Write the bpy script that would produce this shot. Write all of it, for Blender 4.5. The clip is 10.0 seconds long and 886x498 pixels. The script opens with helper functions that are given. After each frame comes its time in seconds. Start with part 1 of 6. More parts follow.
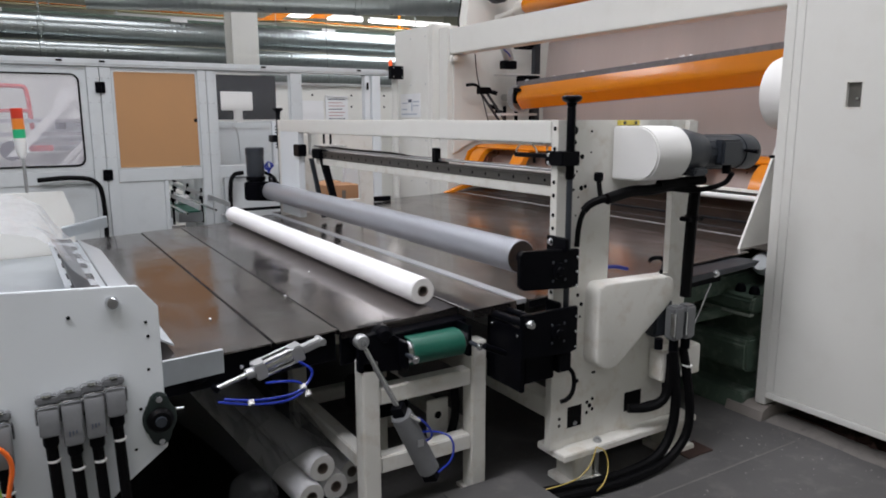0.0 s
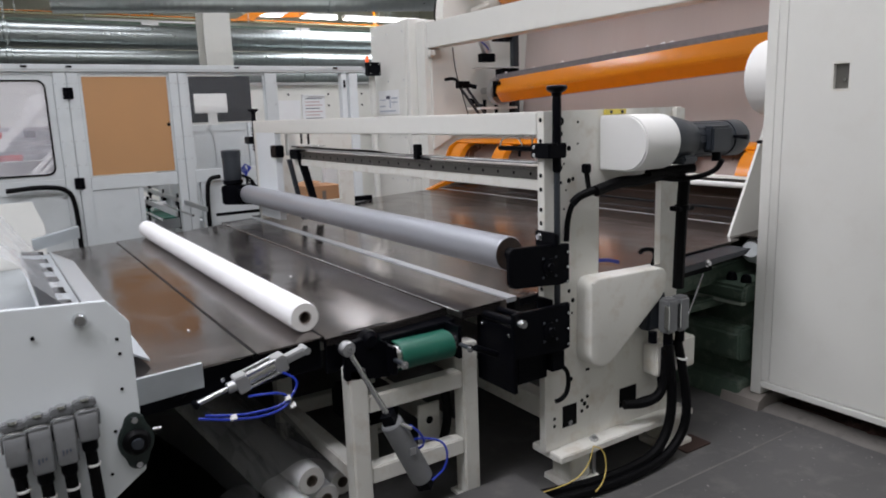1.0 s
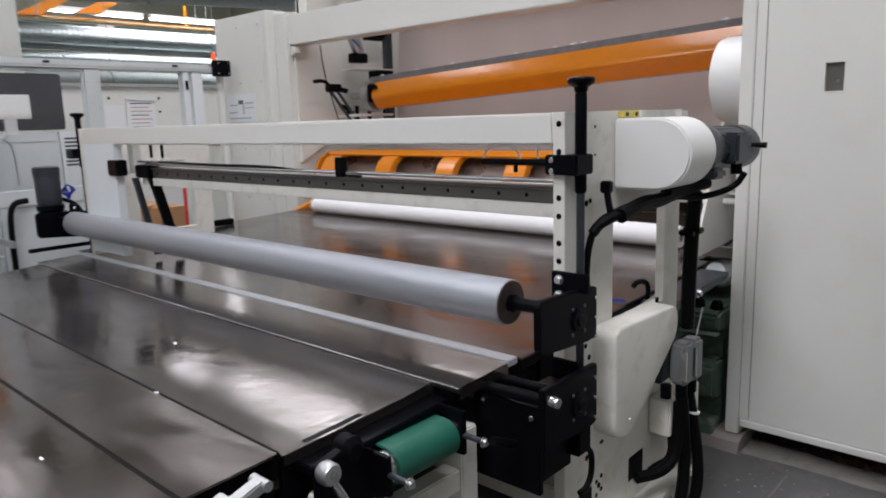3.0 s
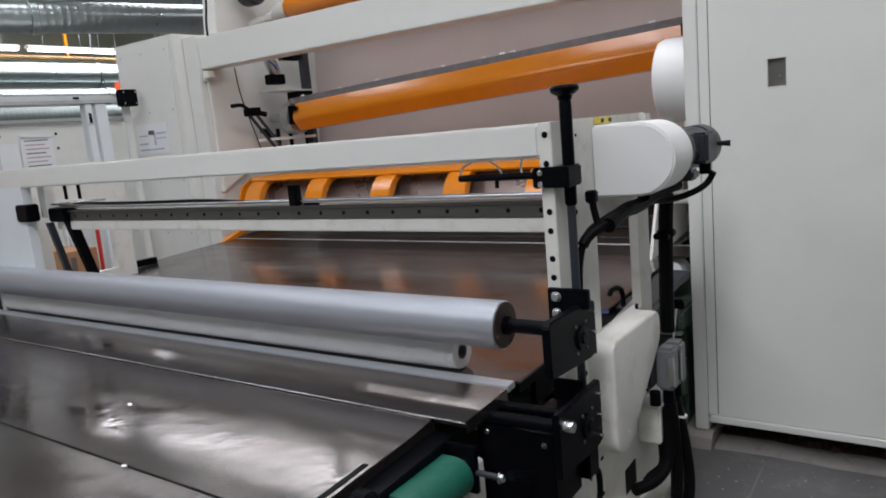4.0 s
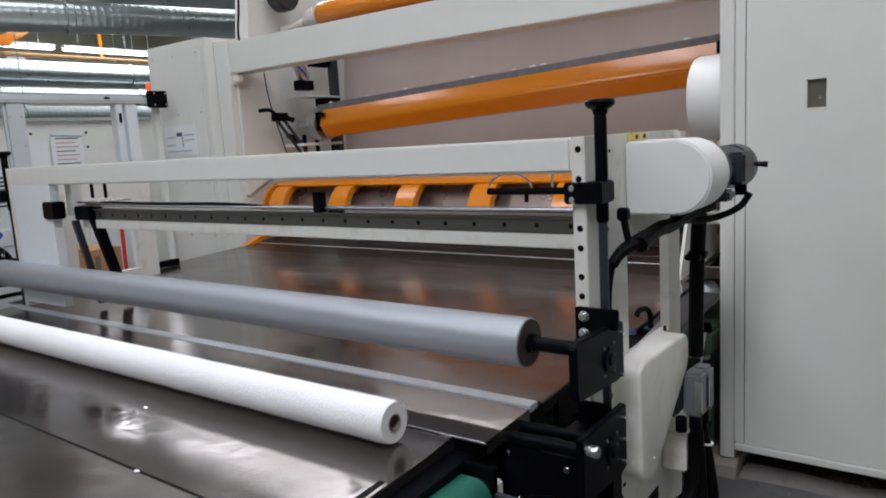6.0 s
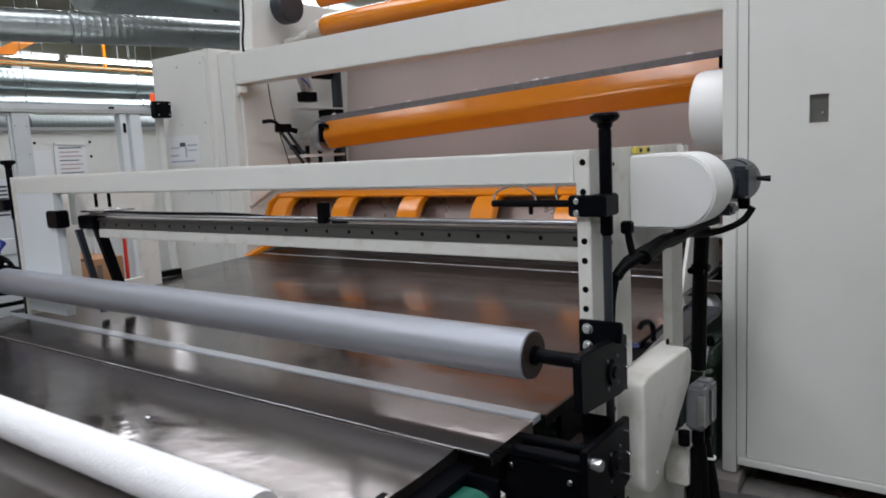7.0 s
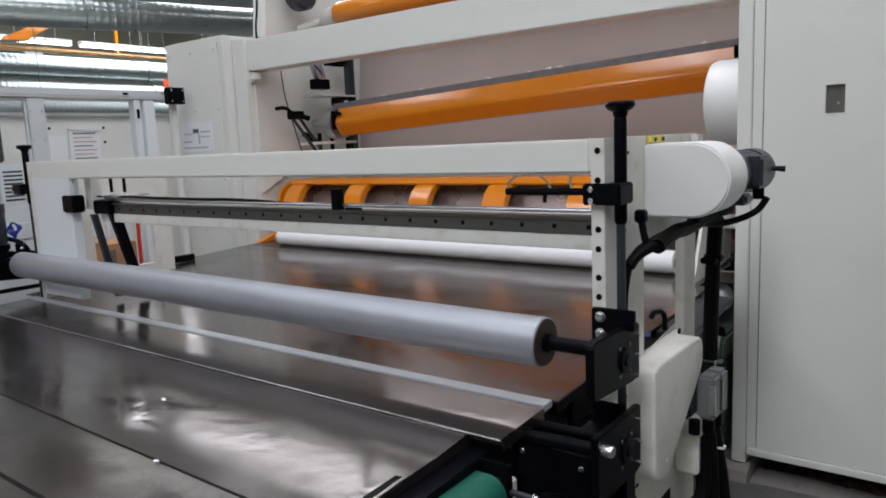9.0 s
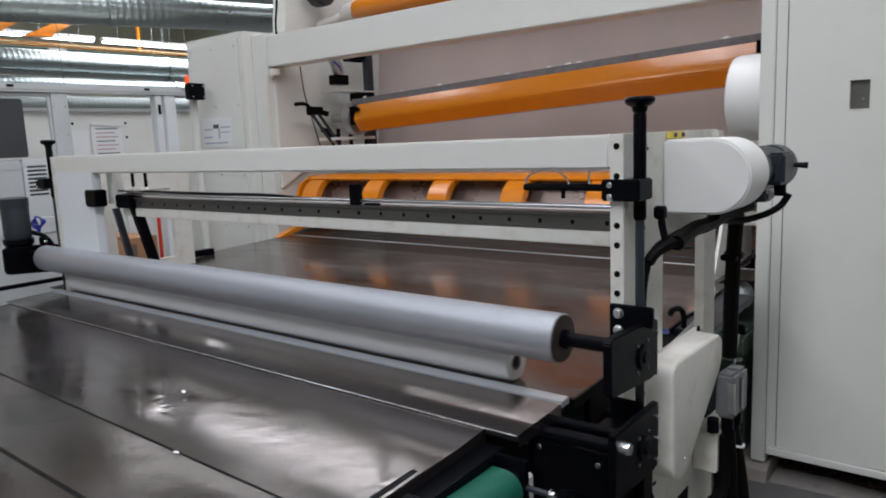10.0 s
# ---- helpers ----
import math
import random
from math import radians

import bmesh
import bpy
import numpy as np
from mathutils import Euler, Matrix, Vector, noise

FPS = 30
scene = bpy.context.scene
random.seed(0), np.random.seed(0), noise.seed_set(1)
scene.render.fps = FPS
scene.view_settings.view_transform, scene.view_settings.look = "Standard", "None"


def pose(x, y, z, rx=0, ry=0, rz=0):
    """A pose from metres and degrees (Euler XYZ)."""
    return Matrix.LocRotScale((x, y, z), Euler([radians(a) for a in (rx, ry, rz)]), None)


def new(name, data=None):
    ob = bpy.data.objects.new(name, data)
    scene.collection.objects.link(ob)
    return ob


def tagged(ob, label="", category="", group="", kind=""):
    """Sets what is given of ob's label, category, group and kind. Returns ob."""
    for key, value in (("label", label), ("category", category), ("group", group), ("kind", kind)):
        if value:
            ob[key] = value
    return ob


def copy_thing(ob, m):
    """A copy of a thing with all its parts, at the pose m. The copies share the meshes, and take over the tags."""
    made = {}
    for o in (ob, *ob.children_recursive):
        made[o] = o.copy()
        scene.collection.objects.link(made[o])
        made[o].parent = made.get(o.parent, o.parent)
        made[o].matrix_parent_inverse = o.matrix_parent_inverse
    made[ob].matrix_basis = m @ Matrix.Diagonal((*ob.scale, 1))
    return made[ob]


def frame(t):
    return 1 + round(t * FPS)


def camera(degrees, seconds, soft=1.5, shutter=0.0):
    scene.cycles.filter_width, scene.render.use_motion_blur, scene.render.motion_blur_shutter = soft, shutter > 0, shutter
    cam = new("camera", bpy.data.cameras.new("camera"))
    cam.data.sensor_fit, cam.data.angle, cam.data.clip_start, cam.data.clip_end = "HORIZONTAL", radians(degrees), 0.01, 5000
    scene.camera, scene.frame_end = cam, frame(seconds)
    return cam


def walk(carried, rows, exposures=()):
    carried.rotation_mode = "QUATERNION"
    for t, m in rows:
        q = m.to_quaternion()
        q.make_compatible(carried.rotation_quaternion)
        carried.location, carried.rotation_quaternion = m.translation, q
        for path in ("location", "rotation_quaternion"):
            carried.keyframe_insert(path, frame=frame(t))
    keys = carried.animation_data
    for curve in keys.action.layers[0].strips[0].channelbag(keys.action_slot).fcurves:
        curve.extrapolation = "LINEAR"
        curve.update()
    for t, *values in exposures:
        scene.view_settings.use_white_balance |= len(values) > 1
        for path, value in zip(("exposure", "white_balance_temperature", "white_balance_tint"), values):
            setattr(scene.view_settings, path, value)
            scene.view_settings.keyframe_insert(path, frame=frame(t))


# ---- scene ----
cam = camera(63.9, 10.0, soft=1.8, shutter=0.4)
METRES, EYE, TILT, LEAN, TURN = 1.4, 1.49, 0.0, 0.0, -31.5
ROWS = [
    (0.0, 0.0, 0.0, 0.0, -0.02, -10.41, 0.13),
    (0.5, 0.0153, 0.0152, -0.0, -0.39, -10.43, -0.04),
    (1.0, -0.0058, 0.0682, -0.0039, -1.72, -10.74, 1.93),
    (1.5, -0.0977, 0.2272, 0.0015, -6.97, -10.72, 2.17),
    (2.0, -0.1747, 0.3853, -0.0062, -10.86, -9.63, 1.99),
    (2.5, -0.2414, 0.5562, -0.004, -13.01, -8.15, 2.47),
    (3.0, -0.3083, 0.6571, -0.0125, -16.7, -10.33, 1.73),
    (3.2, -0.3595, 0.6979, -0.0078, -19.55, -9.74, 2.78),
    (4.3, -0.4202, 0.7981, 0.0026, -25.04, -9.72, 5.26),
    (4.5, -0.4202, 0.7982, 0.0026, -24.91, -9.44, 5.16),
    (5.0, -0.4151, 0.823, -0.0005, -23.65, -9.6, 4.76),
    (5.5, -0.4146, 0.8297, -0.0, -22.91, -9.61, 4.34),
    (6.0, -0.415, 0.8279, 0.0021, -22.77, -8.67, 3.38),
    (6.2, -0.4151, 0.8279, 0.0021, -22.85, -8.01, 3.02),
    (7.3, -0.4270, 0.8274, 0.0028, -22.62, -7.67, 2.9),
    (7.5, -0.4284, 0.8273, 0.0029, -22.27, -7.85, 2.88),
    (8.0, -0.4349, 0.8254, 0.0013, -21.46, -8.1, 2.54),
    (8.5, -0.437, 0.824, 0.0006, -21.58, -8.35, 2.51),
    (9.0, -0.4355, 0.8232, -0.0003, -21.88, -8.54, 2.51),
    (9.5, -0.4319, 0.8238, -0.0009, -21.76, -8.71, 2.54),
    (10.0, -0.4359, 0.8222, -0.0016, -20.42, -8.79, 2.41),
]
walk(cam, [(t, pose(0, 0, EYE, TILT, LEAN, TURN) @ pose(METRES * x, METRES * y, METRES * z, 90 + pitch, roll, yaw)) for t, x, y, z, yaw, pitch, roll in ROWS],
     exposures=[(0.0, 0.12, 6500, 12.5), (3.0, 0.06, 6480, 12.0), (4.3, -0.09, 6340, 10.0), (7.3, -0.14, 6340, 10.0), (10.0, -0.11, 6340, 10.0)])

# ---- light ----
world = bpy.data.worlds.new("hall_air")
scene.world = world
world.use_nodes = True
world.node_tree.nodes["Background"].inputs[0].default_value = (0.8, 0.9, 1.0, 1)
world.node_tree.nodes["Background"].inputs[1].default_value = 0.3


def ceiling_lamp(x, y, z, sx, sy, watts):
    d = bpy.data.lights.new("tube_light", "AREA")
    d.shape, d.size, d.size_y, d.energy, d.color = "RECTANGLE", sx, sy, watts, (0.93, 0.94, 1.0)
    ob = new("tube_light", d)
    ob.matrix_world = pose(x, y, z)
    return ob


LAMPS = [(-2.2, 1.1, 205), (1.3, 0.9, 85), (-2.2, 6.0, 105), (2.4, 4.0, 82), (2.6, 7.8, 65), (-1.5, -4.0, 40), (8.0, 3.0, 60), (1.0, 12.5, 40)]
# Added roof strips, placed so that the steel table reflects a bright patch.
GLOW_STRIPS = [(10.1, 13.0, 3.2, 13.0, 720), (7.2, 12.6, 0.8, 9.0, 140)]
for lx, ly, lw in LAMPS:
    ceiling_lamp(lx, ly, 5.3, 4.0, 1.3, lw)
for lx, ly, sx, sy, lw in GLOW_STRIPS:
    ceiling_lamp(lx, ly, 6.3, sx, sy, lw)

# ---- materials ----
def material(name, color, rough=0.5, metal=0.0, vary=0.08, scale=6.0, fine=90.0, bump=0.05, dirt=None, dirt_amount=0.0, coat=0.0, spec=0.5, island=0.0, stretch=(1, 1, 1)):
    """A painted, plastic or metal surface with broad and fine variation of colour, gloss and relief."""
    m = bpy.data.materials.new(name)
    m.use_nodes = True
    nt = m.node_tree
    nodes, links = nt.nodes, nt.links
    b = nodes["Principled BSDF"]
    tc = nodes.new("ShaderNodeTexCoord")
    mp = nodes.new("ShaderNodeMapping")
    mp.inputs["Scale"].default_value = stretch
    links.new(tc.outputs["Object"], mp.inputs["Vector"])

    def tex(s, detail):
        n = nodes.new("ShaderNodeTexNoise")
        n.inputs["Scale"].default_value, n.inputs["Detail"].default_value, n.inputs["Roughness"].default_value = s, detail, 0.6
        links.new(mp.outputs[0], n.inputs["Vector"])
        return n
    big, small = tex(scale, 4), tex(fine, 3)
    ramp = nodes.new("ShaderNodeMix")
    ramp.data_type = "RGBA"
    ramp.inputs["A"].default_value = (*[c * (1 - vary) for c in color], 1)
    ramp.inputs["B"].default_value = (*[min(1, c * (1 + vary)) for c in color], 1)
    links.new(big.outputs["Fac"], ramp.inputs["Factor"])
    last = ramp.outputs["Result"]
    if dirt:
        grime = tex(scale * 2.7, 8)
        cut = nodes.new("ShaderNodeMapRange")
        cut.inputs["From Min"].default_value, cut.inputs["From Max"].default_value = 0.52, 0.75
        cut.inputs["To Max"].default_value = dirt_amount
        links.new(grime.outputs["Fac"], cut.inputs["Value"])
        mix = nodes.new("ShaderNodeMix")
        mix.data_type = "RGBA"
        mix.inputs["B"].default_value = (*dirt, 1)
        links.new(cut.outputs[0], mix.inputs["Factor"])
        links.new(last, mix.inputs["A"])
        last = mix.outputs["Result"]
    links.new(last, b.inputs["Base Color"])
    rr = nodes.new("ShaderNodeMapRange")
    rr.inputs["To Min"].default_value, rr.inputs["To Max"].default_value = max(0.02, rough * 0.75), min(1, rough * 1.25)
    links.new(big.outputs["Fac"], rr.inputs["Value"])
    links.new(rr.outputs[0], b.inputs["Roughness"])
    b.inputs["Metallic"].default_value = metal
    b.inputs["Coat Weight"].default_value = coat
    b.inputs["Specular IOR Level"].default_value = spec
    if bump:
        bp = nodes.new("ShaderNodeBump")
        bp.inputs["Strength"].default_value, bp.inputs["Distance"].default_value = bump, 0.004
        links.new(small.outputs["Fac"], bp.inputs["Height"])
        links.new(bp.outputs[0], b.inputs["Normal"])
    return m


def glow(name, color, strength):
    m = bpy.data.materials.new(name)
    m.use_nodes = True
    b = m.node_tree.nodes["Principled BSDF"]
    b.inputs["Base Color"].default_value = (*color, 1)
    b.inputs["Emission Color"].default_value = (*color, 1)
    b.inputs["Emission Strength"].default_value = strength
    return m


def clear(name, color, rough=0.05, alpha=0.25):
    """Thin clear plastic or glass: part passes straight through, part is a glossy film."""
    m = bpy.data.materials.new(name)
    m.use_nodes = True
    nt = m.node_tree
    b = nt.nodes["Principled BSDF"]
    b.inputs["Base Color"].default_value = (*color, 1)
    b.inputs["Roughness"].default_value = rough
    b.inputs["Alpha"].default_value = alpha
    n = nt.nodes.new("ShaderNodeTexNoise")
    n.inputs["Scale"].default_value = 3.0
    bp = nt.nodes.new("ShaderNodeBump")
    bp.inputs["Strength"].default_value, bp.inputs["Distance"].default_value = 0.3, 0.02
    nt.links.new(n.outputs["Fac"], bp.inputs["Height"])
    nt.links.new(bp.outputs[0], b.inputs["Normal"])
    return m


CREAM = material("cream_paint", (0.74, 0.74, 0.70), 0.38, vary=0.03, scale=2.0, bump=0.03, dirt=(0.45, 0.40, 0.30), dirt_amount=0.10)
CREAM_WORN = material("worn_cream_paint", (0.74, 0.73, 0.68), 0.42, vary=0.04, scale=4.0, bump=0.05, dirt=(0.40, 0.30, 0.18), dirt_amount=0.42)
COLD_WHITE = material("cold_white_paint", (0.78, 0.82, 0.84), 0.4, vary=0.03, scale=1.5, bump=0.02, dirt=(0.5, 0.5, 0.48), dirt_amount=0.1)
FENCE_PAINT = material("fence_paint", (0.60, 0.635, 0.645), 0.4, vary=0.04, scale=2.5, bump=0.03, dirt=(0.40, 0.42, 0.42), dirt_amount=0.25)
WHITE = material("white_plastic", (0.80, 0.80, 0.78), 0.35, vary=0.02, scale=3, bump=0.02)
BLACK = material("black_oxide_steel", (0.0028, 0.003, 0.0045), 0.34, metal=0.0, vary=0.25, scale=9, bump=0.05, spec=0.06)
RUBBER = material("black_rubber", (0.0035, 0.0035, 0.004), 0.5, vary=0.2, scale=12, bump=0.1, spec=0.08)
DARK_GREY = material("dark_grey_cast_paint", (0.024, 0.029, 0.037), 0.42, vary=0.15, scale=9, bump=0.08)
GREY_PLASTIC = material("grey_connector_shell", (0.16, 0.165, 0.17), 0.5, vary=0.12, scale=14, bump=0.1, dirt=(0.08, 0.08, 0.08), dirt_amount=0.3)
ORANGE = material("orange_enamel", (0.74, 0.235, 0.008), 0.22, vary=0.06, scale=3, fine=9, bump=0.5, coat=0.3, dirt=(0.55, 0.17, 0.01), dirt_amount=0.3)
GALV = material("galvanised_sheet", (0.56, 0.60, 0.63), 0.42, metal=0.9, vary=0.12, scale=14, bump=0.06)
BRIGHT = material("bright_steel", (0.62, 0.63, 0.64), 0.25, metal=1.0, vary=0.08, scale=20, bump=0.03)
ALU = material("anodised_aluminium", (0.50, 0.51, 0.52), 0.35, metal=0.85, vary=0.1, scale=10, bump=0.03)
DRUM_METAL = material("matt_satin_drum", (0.43, 0.45, 0.49), 0.44, metal=0.65, vary=0.05, scale=6, bump=0.10, fine=260)
GREEN_BELT = material("green_conveyor_belt", (0.008, 0.10, 0.066), 0.45, vary=0.15, scale=8, bump=0.06, dirt=(0.08, 0.2, 0.15), dirt_amount=0.3)
GREEN_PAINT = material("old_green_paint", (0.075, 0.115, 0.085), 0.6, vary=0.25, scale=5, bump=0.15, dirt=(0.30, 0.33, 0.29), dirt_amount=0.55)
CORK = material("brown_fibreboard", (0.46, 0.25, 0.112), 0.75, vary=0.08, scale=4, bump=0.15)
CARDBOARD = material("cardboard", (0.42, 0.22, 0.11), 0.8, vary=0.1, scale=6, bump=0.1)
BLUE_TUBE = material("blue_air_tube", (0.01, 0.03, 0.32), 0.3, vary=0.05, bump=0)
RED = material("red_plastic", (0.6, 0.03, 0.02), 0.4, bump=0)
YELLOW = material("yellow_plastic", (0.62, 0.5, 0.09), 0.45, bump=0.02, dirt=(0.3, 0.25, 0.1), dirt_amount=0.4)
ORANGE_WIRE = material("orange_wire", (0.9, 0.16, 0.02), 0.4, bump=0)
GREEN_WIRE = material("green_wire", (0.25, 0.5, 0.08), 0.4, bump=0)
YELLOW_WIRE = material("yellow_wire", (0.6, 0.45, 0.12), 0.5, bump=0)
PAPER = material("tissue_paper", (0.90, 0.90, 0.91), 0.95, vary=0.05, scale=8, fine=120, bump=1.0, spec=0.1)
PAPER_END = material("cut_tissue_edge", (0.78, 0.77, 0.75), 0.95, vary=0.06, scale=40, fine=300, bump=0.6, spec=0.1)
CORE = material("cardboard_core", (0.16, 0.13, 0.11), 0.9, vary=0.1, bump=0.1)
WEB = material("tissue_web", (0.68, 0.61, 0.585), 0.95, vary=0.09, scale=1.6, fine=26, bump=0.6, spec=0.1, stretch=(1, 1, 0.12))
PRINT = material("dark_ink", (0.08, 0.09, 0.12), 0.7, bump=0)
NOTICE = material("notice_paper", (0.78, 0.79, 0.8), 0.8, vary=0.03, bump=0.02)
PINK_INK = material("faded_red_ink", (0.5, 0.3, 0.3), 0.8, bump=0)
CONCRETE = material("concrete", (0.098, 0.096, 0.094), 0.6, vary=0.3, scale=3.2, fine=45, bump=0.4, dirt=(0.19, 0.18, 0.17), dirt_amount=0.5)
PLINTH = material("pale_concrete", (0.26, 0.235, 0.215), 0.8, vary=0.15, scale=6, bump=0.3, dirt=(0.16, 0.13, 0.11), dirt_amount=0.5)
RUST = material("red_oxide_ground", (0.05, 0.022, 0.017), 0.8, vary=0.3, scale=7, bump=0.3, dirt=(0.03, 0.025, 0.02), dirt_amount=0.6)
WALL_PAINT = material("hall_wall_paint", (0.52, 0.53, 0.44), 0.7, vary=0.05, scale=0.6, bump=0.05)
CEIL_PAINT = material("hall_roof_sheet", (0.42, 0.41, 0.36), 0.7, vary=0.08, scale=0.8, bump=0.05)
FILM = clear("clear_film", (0.8, 0.83, 0.86), 0.12, 0.20)
# Dusty film, its grey taken darker for the shade under the table.
SHADED_DUSTY_FILM = clear("shaded_dusty_film", (0.17, 0.175, 0.185), 0.35, 0.40)
HOOD_FILM = clear("milky_hood_film", (0.74, 0.76, 0.79), 0.16, 0.30)
HAZY_PANE = clear("hazy_pane", (0.70, 0.69, 0.76), 0.12, 0.24)
PANE = clear("window_pane", (0.6, 0.63, 0.66), 0.04, 0.04)
TUBE_ON = glow("lit_tube", (1.0, 0.98, 0.95), 7.0)
LAMP_GREEN = glow("lit_green_lens", (0.01, 0.30, 0.13), 0.22)
LAMP_AMBER = glow("lit_amber_lens", (0.8, 0.10, 0.02), 0.5)
SCREEN = material("dark_screen", (0.008, 0.009, 0.012), 0.6, bump=0)


def steel_table_material():
    """Brown-tinged polished steel plate: long rubbing marks, smears and dents."""
    m = material("worn_steel_plate", (0.218, 0.194, 0.184), 0.24, metal=0.92, vary=0.14, scale=1.4, fine=6, bump=0.34, dirt=(0.165, 0.128, 0.112), dirt_amount=0.38)
    nt = m.node_tree
    b = nt.nodes["Principled BSDF"]
    tc = nt.nodes["Texture Coordinate"]
    n = nt.nodes.new("ShaderNodeTexNoise")
    mp = nt.nodes.new("ShaderNodeMapping")
    mp.inputs["Scale"].default_value = (2.2, 0.9, 1)
    n.inputs["Scale"].default_value, n.inputs["Detail"].default_value, n.inputs["Distortion"].default_value = 2.6, 7, 0.8
    nt.links.new(tc.outputs["Object"], mp.inputs[0])
    nt.links.new(mp.outputs[0], n.inputs["Vector"])
    r = nt.nodes.new("ShaderNodeMapRange")
    r.inputs["From Min"].default_value, r.inputs["From Max"].default_value = 0.3, 0.7
    r.inputs["To Min"].default_value, r.inputs["To Max"].default_value = 0.09, 0.25
    nt.links.new(n.outputs["Fac"], r.inputs["Value"])
    nt.links.new(r.outputs[0], b.inputs["Roughness"])
    return m


STEEL = steel_table_material()
DARK_STEEL = material("dark_brown_polished_steel", (0.105, 0.083, 0.07), 0.24, metal=0.9, vary=0.2, scale=3, bump=0.06)


# ---- mesh helpers ----
def bm_new():
    return bmesh.new()


def add_box(bm, x0, x1, y0, y1, z0, z1):
    v = [bm.verts.new((x, y, z)) for x in (x0, x1) for y in (y0, y1) for z in (z0, z1)]
    for f in ((0, 1, 3, 2), (4, 6, 7, 5), (0, 4, 5, 1), (2, 3, 7, 6), (0, 2, 6, 4), (1, 5, 7, 3)):
        bm.faces.new([v[i] for i in f])
    return bm


def add_prism(bm, pts, axis, a, b):
    """Polygon pts in the plane across axis, extruded from a to b. x: pts are (y, z); y: (x, z); z: (x, y)."""
    def at(p, c):
        return {"x": (c, p[0], p[1]), "y": (p[0], c, p[1]), "z": (p[0], p[1], c)}[axis]
    lo, hi = [bm.verts.new(at(p, a)) for p in pts], [bm.verts.new(at(p, b)) for p in pts]
    n = len(pts)
    bm.faces.new(lo), bm.faces.new(hi[::-1])
    for i in range(n):
        bm.faces.new((lo[i], lo[(i + 1) % n], hi[(i + 1) % n], hi[i]))
    return bm


def add_lathe(bm, p0, p1, profile, seg=28):
    """Turned body along p0 to p1: profile is a list of (share of the length, radius)."""
    p0, p1 = Vector(p0), Vector(p1)
    d = p1 - p0
    q = d.to_track_quat("Z", "Y").to_matrix()
    rings = []
    for s, r in profile:
        c = p0 + d * s
        rings.append([bm.verts.new(c + q @ Vector((r * math.cos(2 * math.pi * i / seg), r * math.sin(2 * math.pi * i / seg), 0))) for i in range(seg)])
    for a, b in zip(rings, rings[1:]):
        for i in range(seg):
            bm.faces.new((a[i], a[(i + 1) % seg], b[(i + 1) % seg], b[i]))
    bm.faces.new(rings[0][::-1]), bm.faces.new(rings[-1])
    return bm


def add_rod(bm, p0, p1, r, seg=16, r2=None):
    return add_lathe(bm, p0, p1, [(0, r), (1, r if r2 is None else r2)], seg)


def add_tube(bm, pts, r, seg=10, rounds=2):
    """A hose or cable through the points, its bends rounded off."""
    pts = [Vector(p) for p in pts]
    for _ in range(rounds):
        out = [pts[0]]
        for a, b in zip(pts, pts[1:]):
            out += [a.lerp(b, 0.25), a.lerp(b, 0.75)]
        pts = out + [pts[-1]]
    rings, side = [], None
    for i, p in enumerate(pts):
        d = (pts[min(i + 1, len(pts) - 1)] - pts[max(i - 1, 0)]).normalized()
        if side is None:
            side = d.orthogonal().normalized()
        side = (side - d * side.dot(d)).normalized()
        up = d.cross(side)
        rings.append([bm.verts.new(p + r * (math.cos(2 * math.pi * k / seg) * side + math.sin(2 * math.pi * k / seg) * up)) for k in range(seg)])
    for a, b in zip(rings, rings[1:]):
        for k in range(seg):
            bm.faces.new((a[k], a[(k + 1) % seg], b[(k + 1) % seg], b[k]))
    bm.faces.new(rings[0][::-1]), bm.faces.new(rings[-1])
    return bm


def thing(name, x, y, z, label, category, group="", kind=""):
    ob = new(name)
    ob.empty_display_size = 0.1
    ob.location = (x, y, z)
    return tagged(ob, label, category, group, kind)


def mesh_object(name, bm, mat, bevel=0.0, smooth=True, seg=2):
    bmesh.ops.recalc_face_normals(bm, faces=bm.faces)
    if bevel:
        edges = [e for e in bm.edges if len(e.link_faces) == 2 and e.calc_face_angle(0) > 0.6]
        bmesh.ops.bevel(bm, geom=edges, offset=bevel, segments=seg, affect="EDGES", clamp_overlap=True)
    me = bpy.data.meshes.new(name)
    bm.to_mesh(me)
    bm.free()
    me.materials.append(mat)
    if smooth:
        me.polygons.foreach_set("use_smooth", [True] * len(me.polygons))
        me.set_sharp_from_angle(angle=radians(35))
    ob = new(name, me)
    if bevel >= 0.006:
        ob.modifiers.new("even_normals", "WEIGHTED_NORMAL").keep_sharp = True
    return ob


def part(name, bm, mat, parent, label="", bevel=0.0, seg=2):
    """One mesh object under a thing or under a part; the bmesh is in world metres."""
    ob = mesh_object(name, bm, mat, bevel, True, seg)
    ob.parent = parent
    if parent.parent is None:
        ob.matrix_parent_inverse = Matrix.Translation(-parent.location)
    return tagged(ob, label)


def structure(name, bm, mat, label, category, bevel=0.0):
    return tagged(mesh_object(name, bm, mat, bevel), label, category, kind="structure")


def box(*a):
    return add_box(bm_new(), *a)


def rod(*a, **k):
    return add_rod(bm_new(), *a, **k)


def tube(*a, **k):
    return add_tube(bm_new(), *a, **k)


def prism(*a):
    return add_prism(bm_new(), *a)


def lathe(*a, **k):
    return add_lathe(bm_new(), *a, **k)


